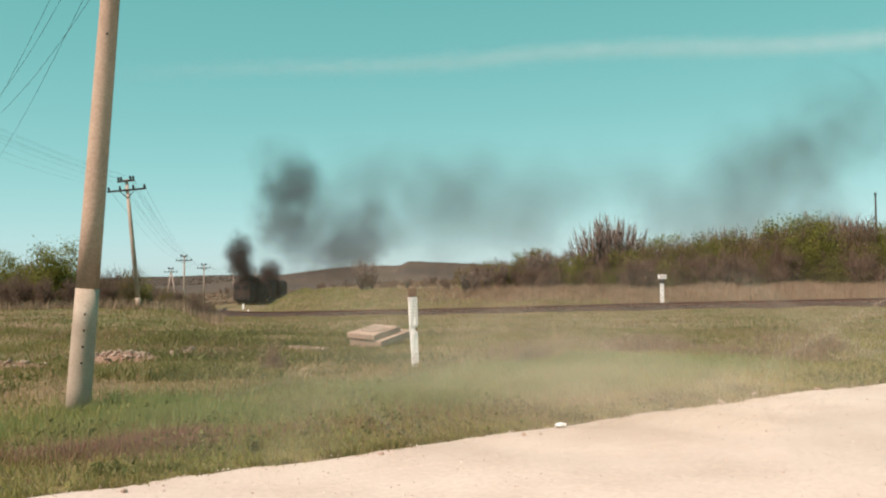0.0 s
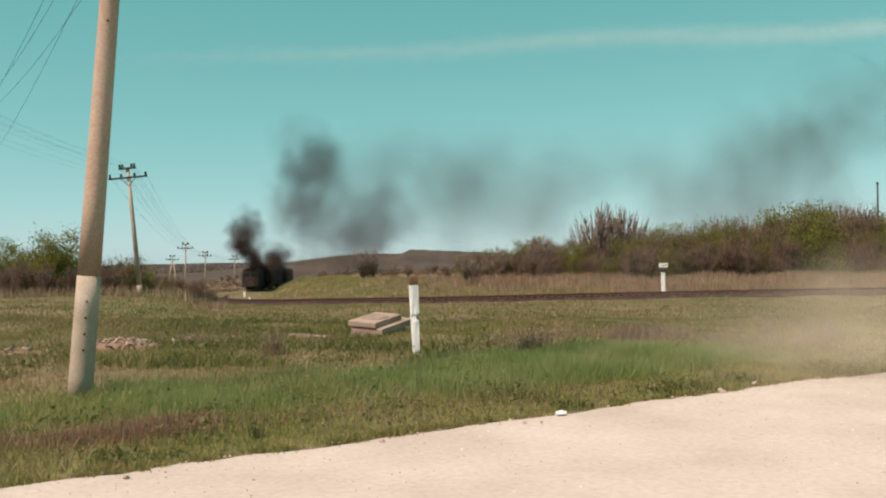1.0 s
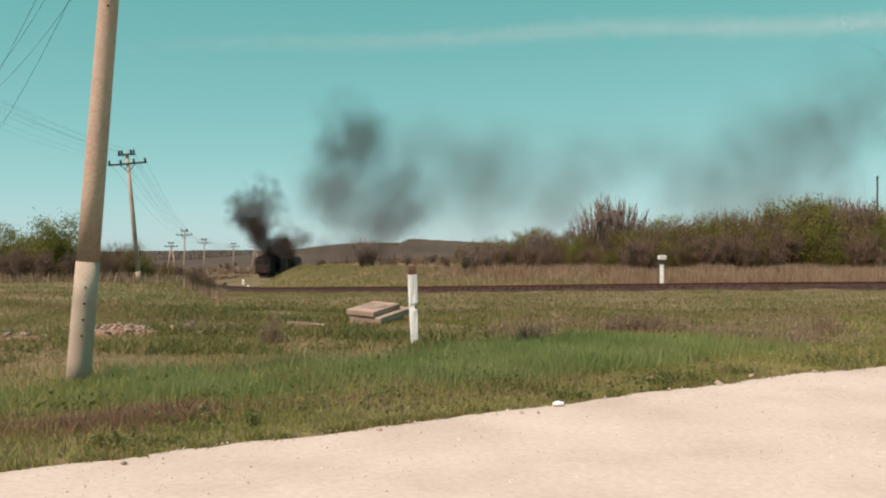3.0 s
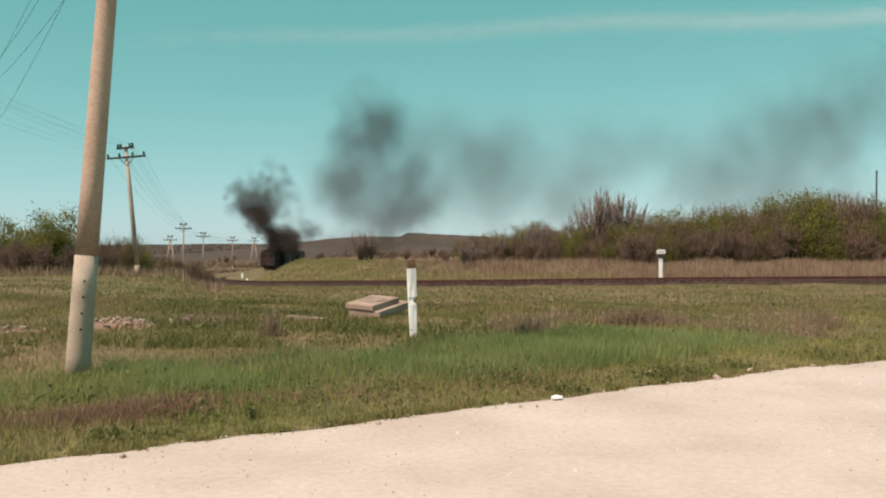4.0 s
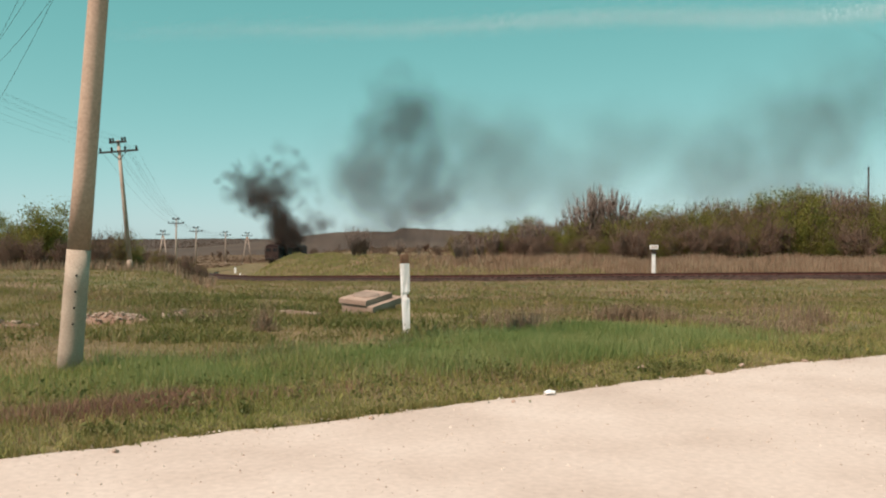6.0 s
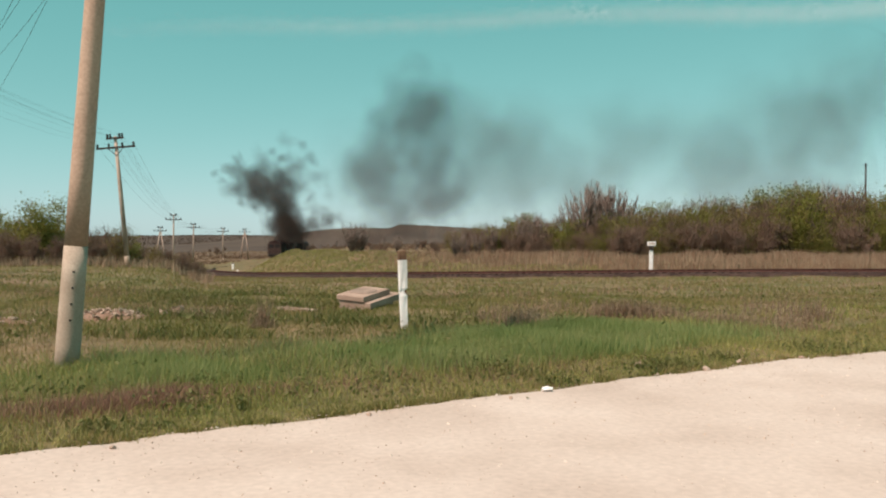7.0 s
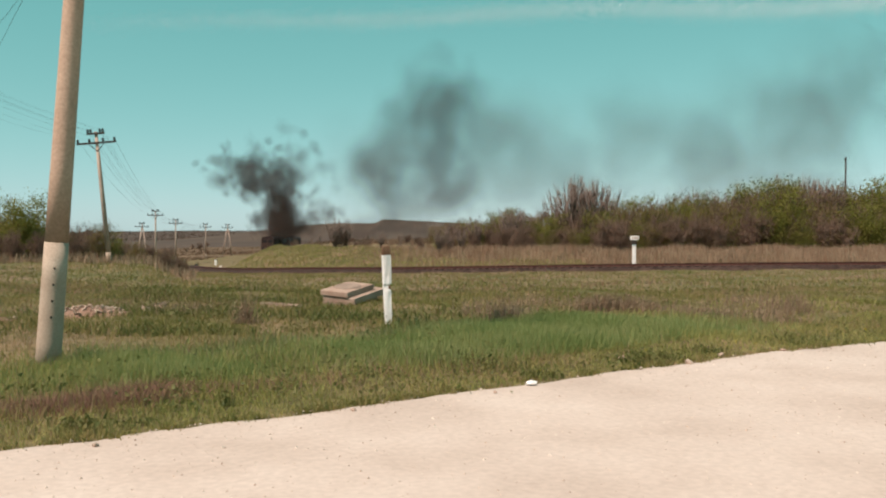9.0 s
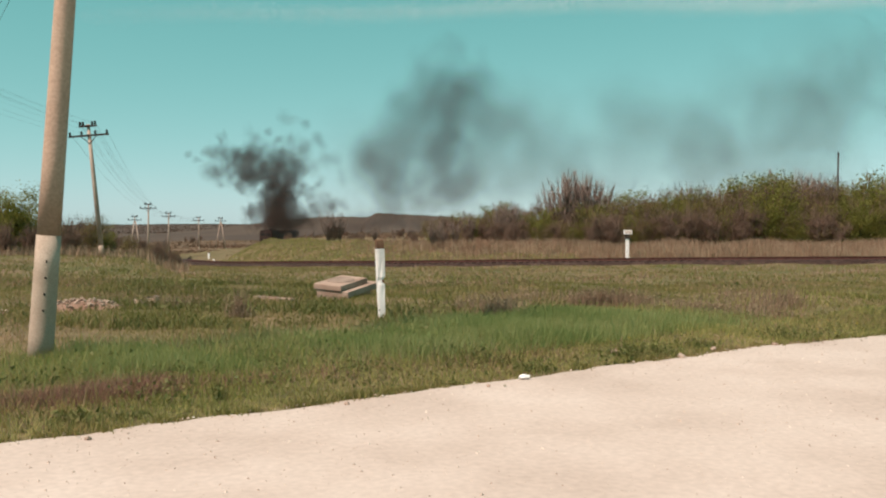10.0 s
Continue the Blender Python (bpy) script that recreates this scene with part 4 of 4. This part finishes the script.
def build_thicket():
    r = rng(77)
    kinds = [tree("shrub", 5.2, 2.4, 5200, 0.075, M_LEAF_A, 1, "dense shrub in fresh green leaf", 6),
             tree("shrub", 4.8, 2.6, 4200, 0.07, M_LEAF_B, 2, "olive-green shrub coming into leaf", 7, 700),
             tree("shrub", 4.6, 2.3, 1500, 0.065, M_LEAF_C, 3, "reddish-brown shrub in bud", 9, 2600),
             bare_tree(6.0, 1.7, 4, "bare greyish young tree with upright twigs", 9),
             tree("shrub", 5.0, 2.3, 4300, 0.075, M_LEAF_A, 5, "tall yellow-green leafy shrub", 7, 250),
             bare_tree(6.0, 2.2, 6, "bare grey tree with limbs fanning upwards", 24)]
    used = [False] * 6

    def put(k, x, y, s):
        ob = place(kinds[k], x, y, s, r.uniform(0, 360), not used[k])
        used[k] = True

    # the wood beyond the field: its skyline as a slope over the eye along the bearing u
    US = [0.015, 0.07, 0.117, 0.15, 0.178, 0.225, 0.252, 0.286, 0.32, 0.354, 0.388, 0.42, 0.473, 0.535, 0.57, 0.64]
    SK = [0.010, 0.021, 0.030, 0.028, 0.030, 0.035, 0.040, 0.040, 0.046, 0.053, 0.052, 0.063, 0.062, 0.058, 0.064, 0.064]

    def crest(u, d):
        return float(np.interp(u, US, SK)) * d + EYE + 0.35

    def field_end(u, gap):
        d = 80.0
        for k in range(6):
            d = max(60.0, float(np.interp(u * d, FX, FY)) + gap)
        return d

    for row, (gap, count, share) in enumerate(((23, 58, 0.62), (26.5, 52, 0.86), (31, 46, 0.98))):
        for i in range(count):
            u = 0.02 + 0.61 * (i + r.uniform(0.1, 0.9)) / count
            d = max(84.0 + 3 * row, field_end(u, gap)) + r.uniform(-1.2, 1.2)
            green = float(np.interp(u, [0.05, 0.2, 0.28, 0.38, 0.44, 0.48, 0.52, 0.6], [0.3, 0.4, 0.65, 0.85, 0.75, 0.2, 0.7, 0.7]))
            q = r.uniform(0, 1)
            k = (0 if r.uniform(0, 1) < 0.5 else 4) if q < green else 1 if q < green + 0.45 * (1 - green) else 2
            if row == 0 and r.uniform(0, 1) < 0.22:
                k = 2
            put(k, u * d, d, crest(u, d) * share * r.uniform(0.80, 1.12) / 4.5)
    # bare crowns that stand out of the skyline
    for i in range(44):
        u = 0.03 + 0.58 * (i + r.uniform(0, 1)) / 44
        d = max(88.0, field_end(u, 28)) + r.uniform(-1, 3)
        put(3, u * d, d, crest(u, d) * r.uniform(0.95, 1.18) / 6.0)
    # a fan of bare trees rising over them
    for u, h in ((0.178, 0.060), (0.186, 0.066), (0.195, 0.073), (0.203, 0.071), (0.211, 0.070), (0.218, 0.058), (0.117, 0.036), (0.111, 0.034), (0.124, 0.033), (0.472, 0.075), (0.478, 0.070)):
        put(5, u * 92, 92, (h * 92 + EYE + 0.35) / 5.5)
    # small bare bushes at its low end
    for x, d, s, k in ((2.4, 88, 0.58, 5), (3.6, 90, 0.55, 3), (4.9, 92, 0.52, 5), (6.5, 92, 0.62, 5), (-10.9, 112, 0.80, 5), (-9.6, 113, 0.78, 5), (-10.2, 112.5, 0.5, 2), (-4.6, 108, 0.45, 5), (-6.5, 110, 0.36, 2), (-2.0, 104, 0.42, 3), (0.4, 98, 0.34, 2), (-7.9, 111, 0.3, 2)):
        put(k, x, d, s)
    # bushes behind the pole
    for x, d, s, k in ((-24.0, 52, 0.66, 0), (-25.0, 53.5, 0.6, 1), (-25.8, 52.5, 0.68, 1), (-27.0, 54, 0.7, 4), (-27.6, 53, 0.76, 0), (-22.6, 53.6, 0.5, 1), (-22.4, 50.2, 0.36, 2), (-23.6, 49.6, 0.4, 2), (-25.2, 49.8, 0.42, 2), (-26.4, 50.4, 0.38, 2), (-27.8, 50.6, 0.42, 2), (-29.4, 51, 0.4, 2), (-21.4, 52.5, 0.34, 2), (-29.2, 54, 0.66, 4), (-23.0, 53, 0.4, 2), (-22.0, 55, 0.5, 2), (-21.6, 57, 0.58, 1), (-30.6, 56, 0.7, 1), (-26.6, 51.5, 0.4, 2),
                       (-24.6, 50.5, 0.36, 2), (-24.3, 52.2, 0.90, 4), (-24.0, 51.6, 0.80, 0), (-28.5, 52, 0.45, 2), (-20.9, 58, 0.42, 0)):
        put(k, x, d, s)
    # low scrub along the telegraph line and far behind it
    for i in range(70):
        u = r.uniform(-0.45, -0.275)
        d = r.uniform(57, 84)
        put(int(r.choice([2, 2, 2, 1])), u * d, d, r.uniform(0.15, 0.34))
    for i in range(80):
        u = r.uniform(-0.37, -0.275)
        d = r.uniform(78, 112)
        put(int(r.choice([1, 2, 2, 2])), u * d, d, r.uniform(0.2, 0.42))
    for i in range(34):
        u = r.uniform(-0.52, -0.24)
        d = r.uniform(150, 330)
        put(int(r.choice([2, 2, 3])), u * d, d, r.uniform(0.25, 0.5))
    for i in range(26):
        u = r.uniform(-0.15, 0.03)
        d = r.uniform(150, 260)
        put(int(r.choice([2, 2, 3])), u * d, d, r.uniform(0.3, 0.55))


build_thicket()


def build_heath():
    """Brown scrub and far woods, too small to tell apart."""
    r = rng(85)
    for name, n, y0, y1, size, label in (("scrub", 90000, 112, 300, 0.3, "brown leafless scrub on the low ground"), ("far_woods", 45000, 560, 1500, 1.2, "dark brown woods on the distant hills")):
        y = y0 * (y1 / y0) ** r.uniform(0, 1, n)
        x = r.uniform(-0.62, 0.1 if y0 < 200 else 0.62, n) * y
        if y0 < 200:
            clear = np.abs(x - np.interp(y, TRACK[-80:, 1], TRACK[-80:, 0])) > 4
            clear &= (x < -38) | (y > 140) & (x > -31)
            clear &= lump(x, y, 0.13, 0.4) > 0.3
            x, y = x[clear], y[clear]
        m = len(x)
        s = size * r.uniform(0.4, 1.2, m)[:, None] * (0.6 + 0.4 * (y / y0) ** 0.3)[:, None]
        c = np.stack([x, y, ground_z(x, y) + np.abs(r.normal(0, 0.4, m)) * s[:, 0] * (1.2 if y0 < 200 else 0.5)], -1)
        e1 = r.normal(0, 1, (m, 3))
        e2 = r.normal(0, 1, (m, 3))
        e1 /= np.linalg.norm(e1, axis=1)[:, None]
        e2 /= np.linalg.norm(e2, axis=1)[:, None]
        tagged(soup(name, np.stack([c - e1 * s * 0.5, c + e1 * s * 0.5, c + e2 * s], 1), M_SCRUB if y0 < 200 else M_HEATH), label, "scrub" if y0 < 200 else "woods", kind="stuff")


build_heath()


def build_weeds():
    """Dry upright weeds in the meadow."""
    r = rng(91)
    spots = [(-2.82, 13.9, 0.95, 36, 0.035), (-2.85, 13.85, 0.5, 110, 0.075), (-2.80, 13.8, 0.3, 90, 0.1),
             (3.25, 15.0, 0.42, 420, 0.22), (3.7, 15.2, 0.46, 520, 0.28), (4.2, 15.3, 0.38, 360, 0.25), (1.35, 12.9, 0.40, 260, 0.17), (1.6, 13.2, 0.34, 180, 0.15), (1.0, 14.0, 0.3, 160, 0.25),
             (4.7, 14.4, 0.34, 260, 0.3), (5.3, 14.2, 0.38, 320, 0.35), (5.9, 13.6, 0.36, 260, 0.3), (6.6, 14.6, 0.48, 300, 0.25), (6.3, 15.6, 0.4, 220, 0.3), (2.4, 16.4, 0.3, 220, 0.5), (-4.3, 15.6, 0.3, 160, 0.3),
             (-2.5, 6.3, 0.13, 240, 0.10), (-2.2, 6.45, 0.1, 120, 0.09), (2.55, 9.35, 0.2, 260, 0.17), (2.9, 9.55, 0.16, 200, 0.16), (3.5, 10.0, 0.17, 160, 0.14), (1.25, 8.5, 0.16, 200, 0.14), (0.75, 8.9, 0.2, 240, 0.25), (0.2, 9.6, 0.2, 260, 0.3), (4.9, 10.9, 0.2, 160, 0.2), (5.6, 11.2, 0.16, 140, 0.25),
             (-5.6, 10.5, 0.25, 160, 0.2), (-1.62, 7.05, 0.26, 40, 0.03), (-6.3, 11.4, 0.2, 160, 0.3), (-1.6, 12.6, 0.22, 200, 0.3), (-0.9, 13.8, 0.2, 200, 0.35), (-1.9, 15.9, 0.22, 220, 0.35)]
    for x, y, h, n, w in spots:
        n = n if h > 0.28 else n // 2
        px, py = r.normal(0, w, n), r.normal(0, w * 0.7, n)
        z = ground_z(x + px, y + py) - float(ground_z(x, y))
        hh = r.uniform(0.4, 1.0, n) * h
        a = r.uniform(0, 6.28, n)
        base = np.stack([px, py, z - 0.02], -1)
        side = np.stack([np.cos(a), np.sin(a), 0 * a], -1) * 0.007
        tip = base + np.stack([r.normal(0, 0.18, n) * hh, r.normal(0, 0.18, n) * hh, hh], -1)
        stalk = np.stack([base - side, base + side, tip], 1)
        m = n * 3
        i = r.integers(0, n, m)
        f = r.uniform(0.25, 1.0, m)[:, None]
        c = base[i] * (1 - f) + tip[i] * f
        leaf = 0.012 if h > 0.28 else 0.015
        e1, e2 = r.normal(0, leaf, (m, 3)), r.normal(0, leaf * 1.4, (m, 3))
        buds = np.stack([c, c + e1, c + e2], 1)
        ob = soup("weed_clump", np.concatenate([stalk, buds]), M_DULL if h > 0.28 else M_HERB)
        ob.matrix_basis = pose(x, y, float(ground_z(x, y)))
        tagged(ob, "dry brown weeds standing in the grass" if h > 0.28 else "low dark weeds at the roadside", "weeds", "weeds", kind="stuff")


build_weeds()


# ---- locomotive ----
def build_loco():
    L, W = 16.2, 3.05
    loco = empty("diesel_locomotive", pose(-36.2, 158, -3.3))
    tagged(loco, "dark sooty boxy diesel locomotive section on the curve", "locomotive", "locomotive sections")
    bm = bmesh.new()
    prof = [(-W / 2, 0.85), (-W / 2, 3.55), (-W / 2 + 0.18, 3.95), (-W / 2 + 0.6, 4.25), (0, 4.36), (W / 2 - 0.6, 4.25), (W / 2 - 0.18, 3.95), (W / 2, 3.55), (W / 2, 0.85)]
    rings = [[bm.verts.new((a, yy, b)) for a, b in prof] for yy in (-L / 2 + 0.05, L / 2 - 0.05)]
    for i in range(len(prof) - 1):
        bm.faces.new((rings[0][i], rings[0][i + 1], rings[1][i + 1], rings[1][i]))
    bm.faces.new(rings[0][::-1])
    bm.faces.new(rings[1])
    part("body", bm, M_LOCO, loco)
    for s in (-1, 1):
        bm = bmesh.new()
        box(bm, 0, s * (L / 2), 2.5, W - 0.1, 0.16, 2.45, 0.05)
        cab = part("cab_front", bm, M_LOCO_END, loco, "faded lighter cab front")
        for dx in (-0.72, 0.72):
            bm = bmesh.new()
            box(bm, dx, s * (L / 2 + 0.085), 3.15, 1.05, 0.03, 0.72, 0.01)
            part("cab_window", bm, M_PANE, cab)
        bm = bmesh.new()
        box(bm, 0, s * (L / 2 + 0.2), 1.15, W - 0.2, 0.4, 0.45, 0.04)
        part("buffer_beam", bm, M_IRON, loco)
        for dx in (-0.88, 0.88):
            tubes("buffer", [([(dx, s * (L / 2 + 0.38), 1.12), (dx, s * (L / 2 + 0.7), 1.12), (dx, s * (L / 2 + 0.74), 1.12)], [0.11, 0.11, 0.24])], M_IRON, loco, 12)
            tubes("lamp", [([(dx, s * (L / 2 + 0.08), 1.75), (dx, s * (L / 2 + 0.16), 1.75)], [0.14, 0.12])], M_PANE, loco, 12)
    for s in (-1, 1):
        for yy in (-5.2, -3.1, -1.0, 1.1, 3.2, 5.3):
            bm = bmesh.new()
            for k in range(6):
                box(bm, s * (W / 2 + 0.012), yy, 2.55 + 0.17 * k, 0.04, 1.6, 0.11)
            part("grille", bm, M_IRON, loco)
    for yy, h in ((-2.0, 0.5), (-5.6, 0.35), (-3.4, 0.25), (1.5, 0.25), (5.0, 0.3)):
        tubes("exhaust_stack" if h >= 0.5 else "roof_vent", [([(0.2, yy, 4.25), (0.2, yy, 4.32 + h)], [0.28, 0.24])], M_IRON, loco, 12)
    bm = bmesh.new()
    box(bm, 0, 0, 0.95, 2.6, 6.2, 0.75, 0.08)
    part("fuel_tank", bm, M_IRON, loco)
    for by in (-4.9, 4.9):
        bm = bmesh.new()
        for s in (-1, 1):
            box(bm, s * 1.05, by, 0.75, 0.16, 4.6, 0.42, 0.05)
        box(bm, 0, by, 0.85, 2.0, 0.6, 0.3, 0.03)
        part("bogie", bm, M_IRON, loco)
        for dy in (-1.85, 0, 1.85):
            v, f = tube_data([(-0.9, 0, 0), (0.9, 0, 0)], [0.08, 0.08], 8)
            for s in (-1, 1):
                v2, f2 = tube_data([(s * 0.69, 0, 0), (s * 0.72, 0, 0), (s * 0.83, 0, 0)], [0.56, 0.525, 0.525], 20)
                o = len(v)
                v += v2
                f += [tuple(i + o for i in g) for g in f2]
            wset = obj("wheelset", v, f, M_IRON, loco)
            wset.matrix_basis = pose(0, by + dy, 0.525)
    return loco


LOCO = build_loco()
LOCO_AHEAD = copy_thing(LOCO, pose(-36.2, 175.4, -3.3))


def track_at(y):
    back = TRACK[TRACK[:, 1] > 125]
    return float(np.interp(y, back[:, 1], back[:, 0]))


def loco_pose(t, ahead):
    y = 158.2 + 5.5 * t + ahead
    x, x2 = track_at(y - 5), track_at(y + 5)
    return pose((x + x2) / 2, y, -3.3, 0, 0, -math.degrees(math.atan2(x2 - x, 10)))


# ---- smoke: clouds of crumpled, sheer, soft-rimmed wisps that drift ----
def wisp_mesh(name, sheets, radius, scatter, mat, seed, squash=1.0, n=7):
    r = rng(seed)
    g = np.linspace(-1, 1, n)
    U, V = (a.reshape(-1) for a in np.meshgrid(g, g))
    verts, faces, uvs = [], [], []
    for k in range(sheets):
        e = np.linalg.qr(r.normal(0, 1, (3, 3)))[0]
        while abs(e[2][1]) < 0.5:       # the wind draws the wisps out along the railway
            e = np.linalg.qr(r.normal(0, 1, (3, 3)))[0]
        R = radius * r.uniform(0.75, 1.25)
        p = r.uniform(0, 6.28, 4)
        fold = 0.05 * (np.sin(2.3 * U + p[0]) + np.sin(2.6 * V + p[1]) + 0.6 * np.sin(4.1 * U + 3.7 * V + p[2]))
        P = R * (U[:, None] * e[0] + V[:, None] * e[1] + fold[:, None] * e[2]) + r.normal(0, scatter, 3)
        P[:, 2] *= squash
        o = len(verts)
        verts += [tuple(q) for q in P]
        for j in range(n - 1):
            for i in range(n - 1):
                f = [j * n + i, j * n + i + 1, (j + 1) * n + i + 1, (j + 1) * n + i]
                faces.append(tuple(o + q for q in f))
                for q in f:
                    uvs += [(U[q] + 1) / 2, (V[q] + 1) / 2]
    me = bpy.data.meshes.new(name)
    me.from_pydata(verts, [], faces)
    me.uv_layers.new(name="UVMap").data.foreach_set("uv", uvs)
    me.materials.append(mat)
    me.polygons.foreach_set("use_smooth", [True] * len(me.polygons))
    return me


PUFFS = []          # (object, rows)


def puff(me, parent, rows):
    ob = new("smoke_puff", me)
    ob.parent = parent
    ob.matrix_basis = rows[0][1]
    PUFFS.append((ob, rows))


def build_smoke():
    r = rng(400)
    small = [wisp_mesh("smoke_puff", 2, 1.5, 0.4, M_SOOT, 500 + i) for i in range(12)]
    spent = [wisp_mesh("smoke_puff", 2, 2.8, 0.4, M_SPENT, 580 + i) for i in range(12)]
    mid = [wisp_mesh("smoke_puff", 4, 5.4, 2.0, M_DRIFT, 520 + i) for i in range(10)]
    large = [wisp_mesh("smoke_puff", 6, 9.5, 4.0, M_HAZE, 540 + i) for i in range(8)]
    near = [wisp_mesh("smoke_puff", 7, 9.5, 4.5, M_HAZE, 560 + i) for i in range(8)]

    # fresh exhaust: released one after another, each rides inside the engine until then
    for which, ahead in ((0, 0.0), (1, 17.4)):
        plume = empty("exhaust_smoke", pose(0, 0, 0))
        tagged(plume, "dark sooty exhaust smoke rising from the locomotive", "smoke")
        gap = 0.11 if which == 0 else 0.2
        te = -2.6
        while te < 9.95:
            for rep in range(4):
                ta = te + r.uniform(0, gap)
                vx, vz = 0.25 * math.sin(ta * 2.3) + 0.2 * math.sin(ta * 5.1 + 1) + r.normal(0, 0.16), 0.2 * math.sin(ta * 3.1 + 2) + r.normal(0, 0.14)
                rise = 18.0 * r.uniform(0.55, 0.97) if which == 0 else 5.0 * r.uniform(0.35, 1.1)
                blow = float(np.interp(ta, [-2.6, -1, 1, 2.5, 4, 6, 8, 10], [-2, -3, -3.5, -1, 3, 5, 4.5, 0.5])) * r.uniform(0.3, 1.1) if which == 0 else 1.0
                wind = r.uniform(0.2, 1.7)
                spin = r.uniform(-40, 40)
                rot = r.choice((0, 180)) + r.uniform(-30, 30)
                rows = []
                ts = sorted({0.0, 10.0, *[round(k * 0.5, 2) for k in range(21)], *([round(ta, 2), round(ta + 0.25, 2)] if 0 < ta < 9.7 else [])})
                for t in ts:
                    age = t - ta
                    m = loco_pose(max(min(t, ta), -2.6) if age > 0 else t, ahead)
                    src = m @ Vector((0.2, -2.0, 4.7))
                    if age <= 0:
                        q = m @ Vector((0.0, -2.0, 2.6))
                    else:
                        k = 1 - math.exp(-age / 1.7)
                        drift = wind * age * (1 - math.exp(-age / 2.5))
                        q = src + Vector((blow * k + drift + vx * age ** 0.8 * 1.3, r.normal(0, 0.02) + 0.3 * age, rise * (1 - math.exp(-age / 5.0)) + vz * age ** 0.8 + 0.2))
                    rows.append((t, Matrix.Translation(q) @ pose(0, 0, 0, 0, spin * t / 10, rot)))
                puff((small, spent)[rep % 2][int(r.integers(12))], plume, rows)
            te += gap

    # older cloud drifting off: x, height, spread, count
    bank = empty("drifting_smoke", pose(0, 0, 0))
    tagged(bank, "broad thinning cloud of grey smoke drifting from the railway", "smoke")

    def cloud(n, x, z, sx, sz, v, up, meshes, y=165, sy=4):
        for i in range(n):
            a, b = np.clip(r.normal(0, 1, 2), -1.9, 1.9)
            vx, vz, py, turn, spin = v * r.uniform(0.92, 1.08), up * r.uniform(0.85, 1.15), y + r.normal(0, sy), r.choice((0, 180)) + r.uniform(-22, 22), r.uniform(-16, 16)
            rows = []
            for t in (0, 1.25, 2.5, 3.75, 5, 6.25, 7.5, 8.75, 10):
                wide = 1 + 0.045 * t
                rows.append((t, pose(x + a * sx * wide + vx * t * (1 - 0.012 * t), py, z + b * sz * wide + vz * 4.5 * (1 - math.exp(-t / 4.5)), 0, spin * t / 10, turn)))
            puff(meshes[int(r.integers(len(meshes)))], bank, rows)

    cloud(17, -30.7, 18.8, 3.0, 2.7, 4.1, 1.9, mid)
    cloud(9, -29.5, 21.0, 2.2, 1.2, 4.2, 1.9, mid)
    cloud(14, -29.5, 11.5, 3.6, 3.0, 3.1, 1.2, mid)
    cloud(20, -21.5, 9.5, 4.6, 2.8, 2.9, 0.6, mid)
    cloud(16, -13.0, 9.5, 5.0, 3.2, 2.4, 0.7, mid)
    cloud(8, -26, 3.5, 5.0, 1.2, 1.2, 0.05, mid, 188, 4)
    cloud(9, -12, 12, 7, 4, 2.7, 0.5, large)
    cloud(6, 4, 16, 8, 4, 2.6, 0.0, large)
    cloud(8, 20, 12, 10, 4, 2.0, 0.4, large)
    cloud(17, 69, 19, 8, 5.5, 0.9, 0.4, near, 170, 6)
    cloud(7, 84, 32, 5, 10, 1.0, 0.2, near, 172, 6)
    cloud(8, 48, 11, 9, 4, 1.7, 0.4, large, 170)


build_smoke()


def build_dust():
    """Dust stirred up from the road, blown off along it."""
    r = rng(640)
    meshes = [wisp_mesh("dust_puff", 3, 1.9, 0.7, M_DUST, 650 + i, 0.4) for i in range(4)]
    cloud = empty("dust_cloud", pose(0, 0, 0))
    tagged(cloud, "thin pale road dust blowing over the verge", "dust")
    for i in range(26):
        d = r.uniform(6.5, 11)
        x = r.uniform(-0.25, 0.75) * d
        v = r.uniform(3.2, 6.0)
        ob = new("dust_puff", meshes[i % 4])
        ob.parent = cloud
        rows = [(t, pose(x + v * t, d + 0.5 * v * t, 0.3 + 0.05 * t, 0, 0, 40 * i)) for t in (0, 2, 5, 10)]
        ob.matrix_basis = rows[0][1]
        PUFFS.append((ob, rows))


build_dust()


def build_contrail():
    """A high thin streak of ice cloud."""
    r = rng(610)
    n = 90000
    f = r.uniform(0, 1, n) ** 0.62
    x = -1000 + 2650 * f
    z = 615.8 + 102.2 * f + r.normal(0, 1, n) * (11 + 6 * f) + 8 * np.sin(f * 14)
    y = 2500 + r.normal(0, 40, n)
    c = np.stack([x, y, z], -1)
    a, b = r.normal(0, 1, (n, 3)), r.normal(0, 1, (n, 3))
    a = a / np.linalg.norm(a, axis=1)[:, None] * 1.12
    b = b / np.linalg.norm(b, axis=1)[:, None] * 1.12
    tagged(soup("vapour_trail", np.stack([c, c + a, c + b], 1), M_ICE), "faint white vapour trail across the sky", "cloud", kind="stuff")


build_contrail()


def motions():
    for loco, ahead in ((LOCO, 0.0), (LOCO_AHEAD, 17.4)):
        walk(loco, [(t, loco_pose(t, ahead)) for t in np.linspace(0, 10, 21)])
        for w in loco.children:
            if w.name.startswith("wheelset"):
                y = w.matrix_basis.translation.y
                walk(w, [(k / 10, pose(0, y, 0.525) @ Matrix.Rotation(-5.5 * k / 10 / 0.525, 4, "X")) for k in range(101)])
    for ob, rows in PUFFS:
        walk(ob, rows)


motions()
